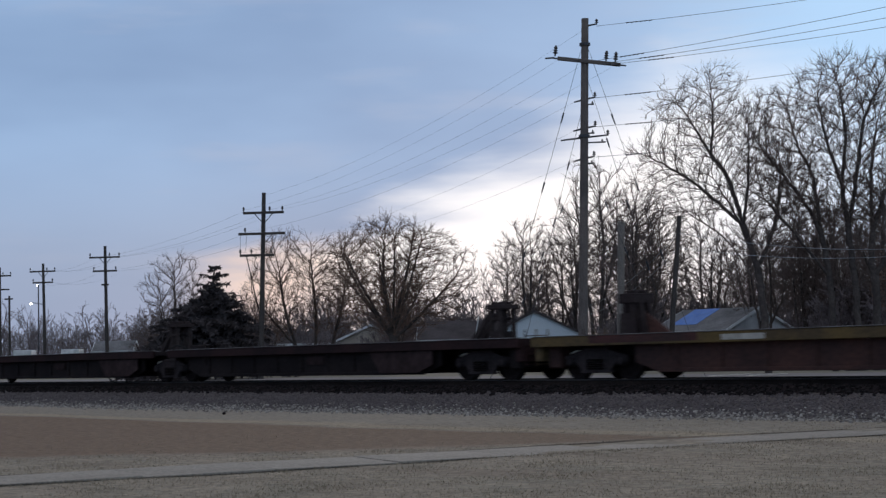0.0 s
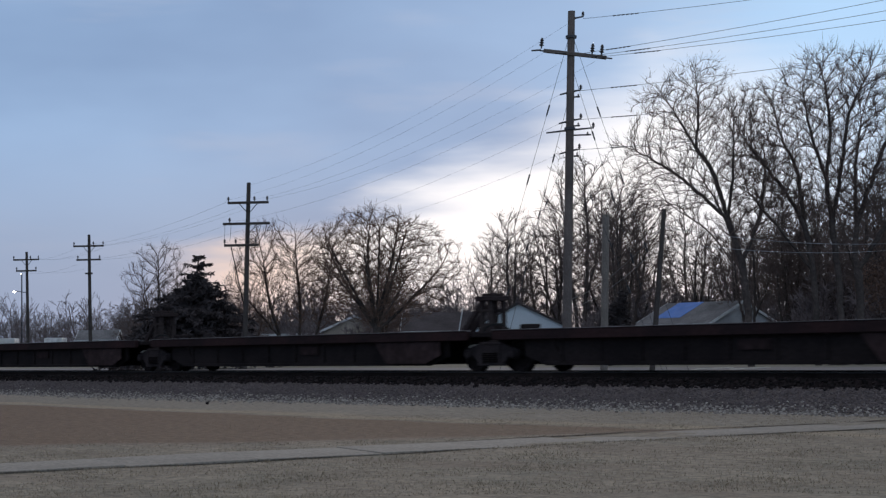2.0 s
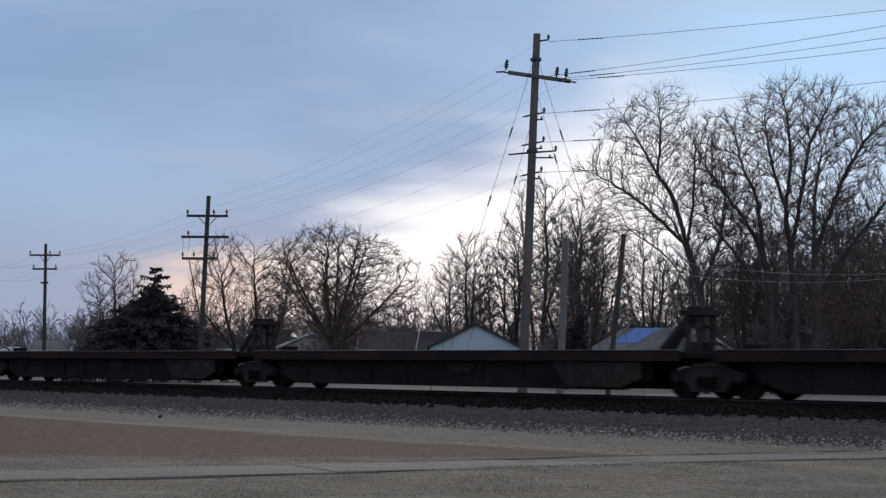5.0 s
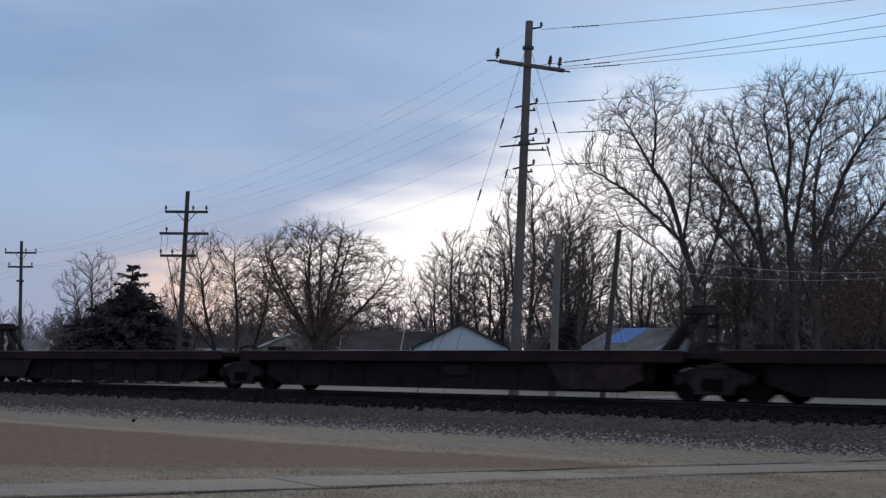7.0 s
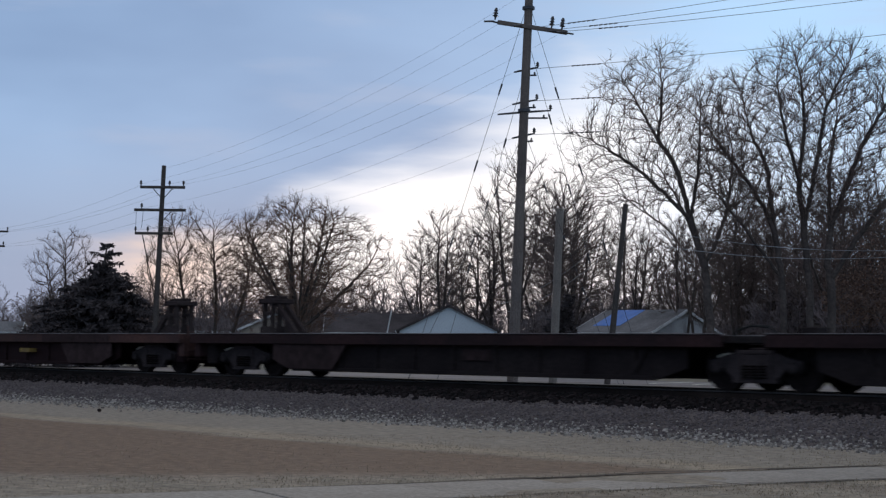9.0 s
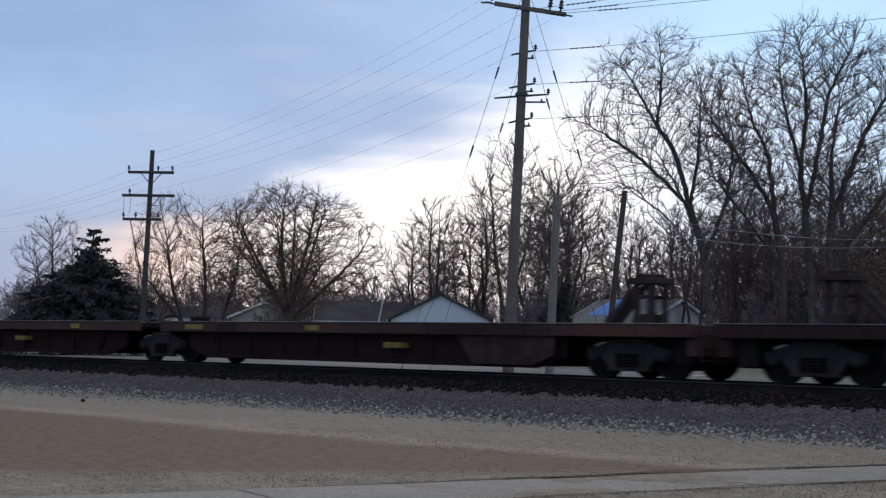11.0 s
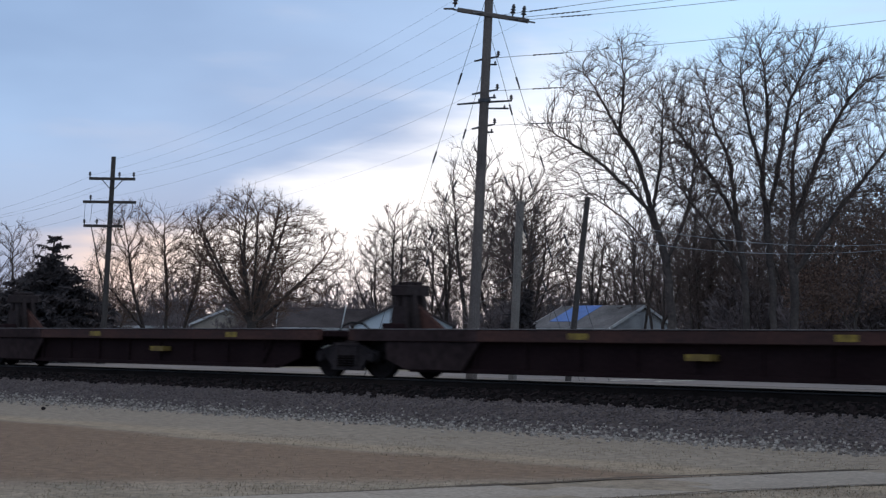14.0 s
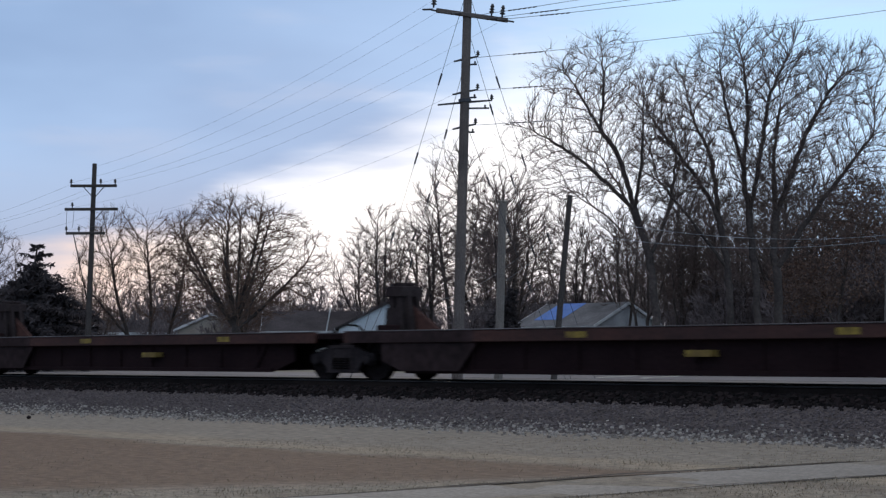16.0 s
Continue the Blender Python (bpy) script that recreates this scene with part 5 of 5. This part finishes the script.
    # the two great trees beside the street, limbs and crowns shaped to fit the camera's view
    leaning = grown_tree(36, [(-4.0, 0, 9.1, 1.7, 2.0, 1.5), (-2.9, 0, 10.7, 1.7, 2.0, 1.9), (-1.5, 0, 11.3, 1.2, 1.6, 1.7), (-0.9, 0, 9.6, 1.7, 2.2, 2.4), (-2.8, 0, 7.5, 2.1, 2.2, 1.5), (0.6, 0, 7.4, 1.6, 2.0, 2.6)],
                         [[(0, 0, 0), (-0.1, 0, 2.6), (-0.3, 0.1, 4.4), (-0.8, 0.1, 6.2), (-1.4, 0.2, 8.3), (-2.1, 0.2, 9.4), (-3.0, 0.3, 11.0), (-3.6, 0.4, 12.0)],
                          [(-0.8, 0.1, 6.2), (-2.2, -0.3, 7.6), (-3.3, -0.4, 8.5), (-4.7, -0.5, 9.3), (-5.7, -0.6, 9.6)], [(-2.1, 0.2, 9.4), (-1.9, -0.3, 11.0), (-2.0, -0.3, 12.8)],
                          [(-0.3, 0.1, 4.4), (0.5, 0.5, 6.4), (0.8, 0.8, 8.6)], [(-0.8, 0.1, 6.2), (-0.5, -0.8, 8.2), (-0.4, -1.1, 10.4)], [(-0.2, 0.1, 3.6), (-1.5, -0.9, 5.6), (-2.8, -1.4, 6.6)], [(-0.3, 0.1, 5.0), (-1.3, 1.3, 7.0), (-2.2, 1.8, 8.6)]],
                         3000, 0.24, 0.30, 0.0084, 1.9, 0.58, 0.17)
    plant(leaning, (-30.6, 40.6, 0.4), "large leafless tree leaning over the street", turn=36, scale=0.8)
    great = grown_tree(40, [(-2.7, 0, 10.0, 2.0, 2.4, 2.0), (-0.3, 0, 11.0, 2.2, 2.4, 2.4), (1.5, 0, 10.9, 2.0, 2.4, 2.4), (3.6, 0, 9.9, 2.0, 2.4, 2.6), (0, 0, 8.0, 4.0, 3.2, 2.0), (-3.4, 0, 8.0, 1.5, 1.8, 1.8), (3.4, 0, 7.0, 2.2, 2.4, 2.0)],
                       [[(0.1, 0, 0), (0.1, 0, 3.0), (-0.1, 0, 5.8), (-0.3, 0, 7.7), (-0.1, 0.2, 9.7), (-0.2, 0.2, 11.7), (-0.5, 0.2, 12.8)], [(0.8, 0.2, 0), (0.9, 0.2, 3.2), (0.8, 0.2, 5.4), (1.4, 0.1, 7.3), (2.1, 0, 9.1), (2.8, 0, 10.4), (3.5, 0, 11.4)],
                        [(-0.9, -0.2, 0), (-0.9, -0.2, 3.0), (-1.2, -0.2, 5.6), (-1.9, -0.2, 7.2), (-3.1, -0.3, 8.9), (-3.9, -0.3, 10.1)], [(-1.2, -0.2, 5.6), (-1.5, 0.5, 8.2), (-2.1, 0.8, 9.7), (-2.5, 0.9, 11.3)],
                        [(-0.1, 0, 6.2), (0.4, -0.6, 8.6), (0.7, -0.9, 10.3), (1.4, -1.0, 11.9)], [(0.8, 0.2, 5.6), (0.9, 1.2, 8.4), (1.2, 1.7, 10.6)], [(0.9, 0.2, 4.0), (2.2, -0.5, 6.0), (3.5, -0.6, 7.6), (4.5, -0.7, 9.0)], [(-0.9, -0.2, 4.0), (-2.3, -0.9, 5.8), (-3.5, -1.2, 7.4)], [(-0.3, 0, 7.7), (-0.8, -0.9, 9.6), (-1.1, -1.2, 11.4)]],
                       7000, 0.24, 0.30, 0.0086, 2.2, 0.60, 0.24)
    plant(great, (-28.7, 42.9, 0.4), "very large leafless tree with many upright limbs", turn=34, scale=0.8)
    plant(great, (-27.9, 58.8, 0.4), bare, turn=150, scale=0.76)
    for k, (x, y, s, t) in enumerate(((-42.0, 55.2, 0.68, 60), (-40.6, 58.2, 0.76, 190), (-33.9, 59.3, 0.84, 250), (-37.4, 61.3, 0.84, 20), (-30.1, 56.2, 0.72, 100), (-37.4, 55.7, 0.64, 45), (-49.1, 67.4, 0.80, 70), (-43.6, 62.3, 0.80, 140), (-41.1, 63.4, 0.84, 210), (-34.4, 63.4, 0.84, 280), (-30.7, 61.3, 0.80, 350), (-53.0, 70.0, 0.80, 33), (-41.0, 56.4, 0.60, 111), (-34.4, 56.8, 0.64, 222), (-25.7, 57.2, 0.80, 15), (-58.8, 71.5, 0.80, 99), (-65.5, 71.5, 0.80, 180), (-48.1, 67.4, 0.88, 10), (-45.0, 64.4, 0.84, 75), (-41.9, 61.9, 0.80, 160), (-35.6, 58.9, 0.72, 240), (-33.7, 57.4, 0.68, 310), (-38.4, 60.1, 0.76, 20), (-33.0, 59.9, 0.76, 120), (-52.9, 67.9, 0.84, 200))):
        plant((slim, tall)[k % 2], (x, y, 0.4), bare, turn=t, scale=s)
    for k, (x, y, s, t) in enumerate(((-47.5, 52.5, 0.85, 130), (-49.5, 55.0, 0.95, 75), (-42.0, 58.0, 0.9, 180))):
        plant((slim, tall)[k % 2], (x, y, 0.4), bare, turn=t, scale=s)
    for k, (x, y, s, t) in enumerate(((-34.5, 53.5, 0.85, 60), (-36.5, 57.0, 0.9, 330))):
        plant((tall, slim)[k % 2], (x, y, 0.4), bare, turn=t, scale=s)
    # brush at the foot of the trees
    brush = tree_meshes(55, 3.8, [(RNG.uniform(-1.5, 1.5), RNG.uniform(-0.7, 0.7), -0.1, RNG.uniform(-0.45, 0.45), RNG.uniform(-0.3, 0.3), 0.045, RNG.uniform(0.6, 0.95)) for _ in range(11)], 3, 0.55, 0.25, 0.024, 0.82, BRUSH, None, 2)
    spots = [(-33.0, 52.0, 1.0), (-30.0, 51.5, 1.1), (-37.5, 55.0, 1.1), (-28.5, 53.5, 1.2), (-29.1, 52.1, 0.90), (-32.5, 55.4, 0.82), (-35.2, 57.2, 0.90), (-37.9, 58.2, 0.82), (-39.3, 56.2, 0.74), (-43.0, 59.5, 0.82), (-25.7, 50.1, 1.31), (-24.3, 52.1, 1.39), (-28.3, 53.6, 1.23), (-32.3, 57.2, 1.23), (-37.6, 59.8, 1.15), (-40.7, 60.1, 1.07), (-46.6, 66.9, 1.23), (-37.4, 54.7, 0.66), (-33.5, 54.2, 0.66), (-63.4, 67.4, 0.90), (-74.6, 59.8, 0.78), (-77.4, 56.2, 0.74), (-78.3, 50.1, 0.78), (-85.4, 54.7, 0.74), (-46.2, 66.4, 0.98), (-40.2, 63.4, 0.98), (-77.6, 61.3, 0.82), (-90.7, 58.2, 0.74), (-95.9, 59.3, 0.74), (-101.7, 59.3, 0.74), (-42.0, 61.3, 0.90), (-36.8, 63.4, 0.98), (-32.1, 61.3, 0.98), (-35.1, 56.2, 1.23), (-31.3, 53.9, 1.23), (-28.0, 51.3, 1.39), (-39.7, 60.8, 1.31), (-43.8, 64.4, 1.39), (-34.7, 59.3, 1.48), (-27.3, 55.2, 1.56), (-31.6, 57.8, 1.48), (-38.4, 62.8, 1.48), (-63.2, 70.5, 1.23), (-71.5, 67.4, 1.15), (-59.8, 71.5, 1.31), (-75.4, 65.4, 1.07), (-80.6, 63.9, 1.07)]
    for i, (x, y, s) in enumerate(spots):
        plant(brush, (x, y, ground_height(x, y)), "dense leafless brush thicket", "bush", turn=i * 77, scale=s, group="brush under the trees")
    # far woods as one mass
    rng = np.random.default_rng(99)
    verts, faces = [], []
    low = [tree_meshes(s, 8.5, [(0, 0, -0.2, 0, 0, 0.14, 0.9), (0.4, 0.1, -0.2, 0.2, 0, 0.1, 0.75), (-0.3, 0, -0.2, -0.22, 0.1, 0.1, 0.7)], 3, 0.55, 0.35, 0.026, 0.72, BRUSH, 6.5, 2) for s in (71, 72, 73)]
    data = []
    for pair in low:
        v = [np.array([tuple(w.co) for w in me.vertices]) for me in pair]
        f = [[tuple(p.vertices) for p in me.polygons] for me in pair]
        data.append((np.vstack(v), f[0] + [tuple(i + len(v[0]) for i in q) for q in f[1]]))
    for k in range(330):
        v, f = data[k % 3]
        fx = k / 329
        az = radians(29 + 41 * fx + rng.uniform(-0.7, 0.7))
        dist = rng.uniform(88, 122) + (27 if az < 1.04 else 51) * fx
        x, y = -dist * math.sin(az), dist * math.cos(az)
        a, s = rng.uniform(0, 6.28), rng.uniform(0.44, 0.80)
        c, d = math.cos(a) * s, math.sin(a) * s
        w = v @ np.array([[c, d, 0], [-d, c, 0], [0, 0, s]]) + (x, y, ground_height(x, y))
        o = len(verts)
        verts.extend(map(tuple, w))
        faces.extend(tuple(o + i for i in q) for q in f)
    tagged(new("far_woods", raw_mesh("far_woods", verts, faces, BRUSH)), "hazy mass of bare distant woods", "woods", kind="stuff")


build_trees()


# ---- houses and cars ----
def gable_house(name, label, m, length, width, eave, ridge, wall_mat, roof_mat, windows=2, category="house"):
    """Ridge along x; front eave towards -y. The gable ends have trimmed rakes."""
    ob = thing(name, label, category, m @ Matrix.Scale(0.87, 4), "houses across the street")
    hl, hw = length / 2, width / 2
    bm = bmesh.new()
    a = [(-hw, 0), (hw, 0), (hw, eave), (0, ridge - 0.12), (-hw, eave)]
    l = [bm.verts.new((-hl, y, z)) for y, z in a]
    r = [bm.verts.new((hl, y, z)) for y, z in a]
    bm.faces.new(l)
    bm.faces.new(r[::-1])
    for i in range(5):
        j = (i + 1) % 5
        if i in (2, 3):
            continue
        bm.faces.new((l[i], r[i], r[j], l[j]))
    part("wall", bm, wall_mat, ob)
    slope = math.atan2(ridge - eave, hw)
    run = math.hypot(hw, ridge - eave) + 0.3
    for s in (-1, 1):
        bm = bmesh.new()
        box(bm, -hl - 0.18, hl + 0.18, 0, run, -0.05, 0.05)
        roof = part("roof", bm, roof_mat, ob)
        roof.matrix_basis = Matrix.Translation((0, 0, ridge)) @ pose(0, 0, 0, 0, 0, 0 if s > 0 else 180) @ pose(0, 0, 0, -math.degrees(slope))
        for e in (-1, 1):
            bm = bmesh.new()
            box(bm, e * (hl + 0.2) - 0.02, e * (hl + 0.2) + 0.02, 0, run, -0.10, 0.06)
            t = part("rake_trim", bm, TRIM if wall_mat is not SIDING_PALE else ROOF_DARK, ob)
            t.matrix_basis = roof.matrix_basis.copy()
        bm = bmesh.new()
        box(bm, -hl - 0.3, hl + 0.3, run - 0.02, run + 0.03, -0.15, 0.03)
        t = part("gutter", bm, TRIM, ob)
        t.matrix_basis = roof.matrix_basis.copy()
    for k in range(windows):
        x = -hl + length * (k + 0.5) / windows
        w = part("window", cube(x - 0.55, x + 0.55, -hw - 0.05, -hw - 0.005, 0.95, 2.05, 0.01), TRIM, ob)
        part("pane", cube(x - 0.47, x + 0.47, -hw - 0.058, -hw - 0.052, 1.03, 1.97), GLASS, w)
    return ob


def build_houses():
    ang = 48.0
    # pale gable facing the railway, with a long dark-roofed wing to its left
    gable_house("house", "pale blue sided gable-end house with dark shingle roof", pose(-70.3, 67.5, 0.4, 0, 0, ang + 90), 8.0, 6.5, 2.35, 3.95, SIDING_PALE, ROOF_DARK, 2)
    gable_house("house_wing", "low tan house wing with dark shingle roof", pose(-73.9, 64.9, 0.4, 0, 0, ang), 6.5, 6.0, 2.2, 3.45, SIDING_TAN, ROOF_DARK, 2)
    # grey house with a blue tarpaulin on the roof
    two = gable_house("house", "grey house with a blue tarpaulin on its roof", pose(-55.3, 67.9, 0.4, 0, 0, ang - 50), 6.2, 6.0, 2.25, 3.55, SIDING_GREY, ROOF_GREY, 2)
    slope = math.degrees(math.atan2(3.55 - 2.25, 3.0))
    bm = bmesh.new()
    box(bm, -2.6, -0.4, 0.05, 2.6, 0.056, 0.075, 0.005)
    tarp = tagged(new("tarpaulin", mesh_of(bm, "tarpaulin", TARP)), "bright blue tarpaulin spread over a house roof", "tarpaulin")
    tarp.matrix_basis = two.matrix_basis @ Matrix.Translation((0, 0, 3.55)) @ pose(0, 0, 0, 0, 0, 180) @ pose(0, 0, 0, -slope) @ Matrix.Translation((2.6, 0, 0))
    gable_house("house", "small tan gable-front house with pale roof edge", pose(-81.5, 63.4, 0.4, 0, 0, ang + 90), 6.5, 4.6, 2.4, 3.4, SIDING_TAN, ROOF_GREY, 1)
    gable_house("house", "long low grey ranch house among trees", pose(-89.4, 64.9, 0.4, 0, 0, ang), 9.0, 5.5, 2.3, 3.2, SIDING_GREY, ROOF_DARK, 3)
    gable_house("house", "white gabled house behind brush", pose(-40.5, 73.4, 0.4, 0, 0, 100), 7.0, 6.0, 2.6, 4.6, TRIM, ROOF_GREY, 2)
    gable_house("shed", "small white shed beside the line", pose(-104.7, 56.8, 0.4, 0, 0, ang), 3.2, 2.4, 2.2, 2.9, TRIM, ROOF_GREY, 1, "shed")
    stick = thing("guy_marker", "leaning white guy marker tube", "marker", pose(-54.9, 48.9, 0.4))
    part("tube", rod(bmesh.new(), (-0.3, -0.1, -0.1), (0.22, 0.14, 2.7), 0.036, 0.032, 8), TRIM, stick)


def build_truck_box(m, label):
    """A box truck: a tall cargo box behind a lower cab with a raked windscreen."""
    truck = thing("box_truck", label, "truck", m, "parked vehicles down the street")
    part("cargo_box", cube(-3.2, 1.0, -1.15, 1.15, 0.85, 3.35, 0.05), CAR_WHITE, truck)
    part("chassis", cube(-3.1, 2.6, -0.45, 0.45, 0.5, 0.84, 0.02), STEEL_BLACK, truck)
    bm = bmesh.new()
    prism(bm, [(1.06, 0.5), (1.06, 2.25), (1.85, 2.3), (2.45, 1.5), (3.0, 1.35), (3.08, 0.5)], -1.0, 1.0)
    bmesh.ops.bevel(bm, geom=[e for e in bm.edges], offset=0.06, segments=2, affect="EDGES")
    cab = part("cab", bm, CAR_WHITE, truck)
    for s in (-1, 1):
        bm = bmesh.new()
        prism(bm, [(1.3, 1.5), (1.3, 2.1), (1.85, 2.12), (2.25, 1.5)], s * 1.005 - 0.01, s * 1.005 + 0.01)
        part("window", bm, GLASS, cab)
        for x in (-2.1, 2.25):
            bm = bmesh.new()
            lathe(bm, [(0.0, -0.13), (0.28, -0.13), (0.42, -0.09), (0.42, 0.09), (0.28, 0.13), (0.0, 0.13)], (x, s * 0.9, 0.42), "Y", 16)
            part("wheel", bm, RUBBER, truck)


build_houses()
build_truck_box(pose(-115.7, 54.8, 0.4, 0, 0, 146) @ Matrix.Scale(0.62, 4), "white box truck parked far down the street")
build_truck_box(pose(-113.5, 57.6, 0.4, 0, 0, -36) @ Matrix.Scale(0.62, 4), "white box truck parked beside distant brush")


# ---- grass ----
def build_grass():
    """Short dry blades in tufts over the near lawn."""
    rng = np.random.default_rng(17)
    verts, faces = [], []
    ax, ay, dx, dy = -11.5, 11.3, 0.25, 0.968
    made = 0
    while made < 42000:
        d = 9.5 + 16.0 * rng.random() ** 1.2
        az = radians(rng.uniform(24, 70))
        x, y = -d * math.sin(az), d * math.cos(az)
        if y > 20.2 or abs((x - ax) * dy - (y - ay) * dx) < 0.72:
            continue
        if y < 14.6 and y - 1.23 * x > 28.2 and rng.random() < 0.8:
            continue
        near = abs((x - ax) * dy - (y - ay) * dx) < 0.9
        if not near and noise.noise((x * 0.8, y * 0.8, 3.0)) < rng.uniform(-0.6, 0.35):
            continue
        h = rng.uniform(0.010, 0.028) * (1.7 if near else 1.0)
        a = rng.uniform(0, 6.28)
        w = 0.006
        z = ground_height(x, y) - 0.005
        lean = rng.normal(0, 0.5, 2) * h
        c, s = math.cos(a) * w, math.sin(a) * w
        o = len(verts)
        verts.extend(((x - c, y - s, z), (x + c, y + s, z), (x + lean[0], y + lean[1], z + h)))
        faces.append((o, o + 1, o + 2))
        made += 1
    tagged(new("grass", raw_mesh("grass", verts, faces, BLADE)), "short dry tufts of dormant grass", "grass", kind="stuff")


build_grass()
clod = bmesh.new()
bmesh.ops.create_icosphere(clod, subdivisions=2, radius=0.045)
for vert in clod.verts:
    vert.co *= 1.0 + 0.25 * noise.noise(vert.co * 9.0)
    vert.co.z *= 0.8
tagged(new("stone", mesh_of(clod, "stone", STEEL_BLACK)), "small dark lone stone lying on dormant grass", "stone").location = (-28.78, 17.97, ground_height(-28.78, 17.97) + 0.04)


# ---- movement ----
def motions():
    """The train rolls to the right at a steady pace; its wheels turn with it."""
    for ob, x in MOVING:
        walk(ob, [(float(t), on_rails(x + SPEED * t)) for t in range(17)])
    turn = math.degrees(SPEED / WHEEL_R)
    for w, e in ROLLING:
        walk(w, [(k / 15, pose(e, 0, WHEEL_R, 0, turn * k / 15, 0)) for k in range(241)])


motions()
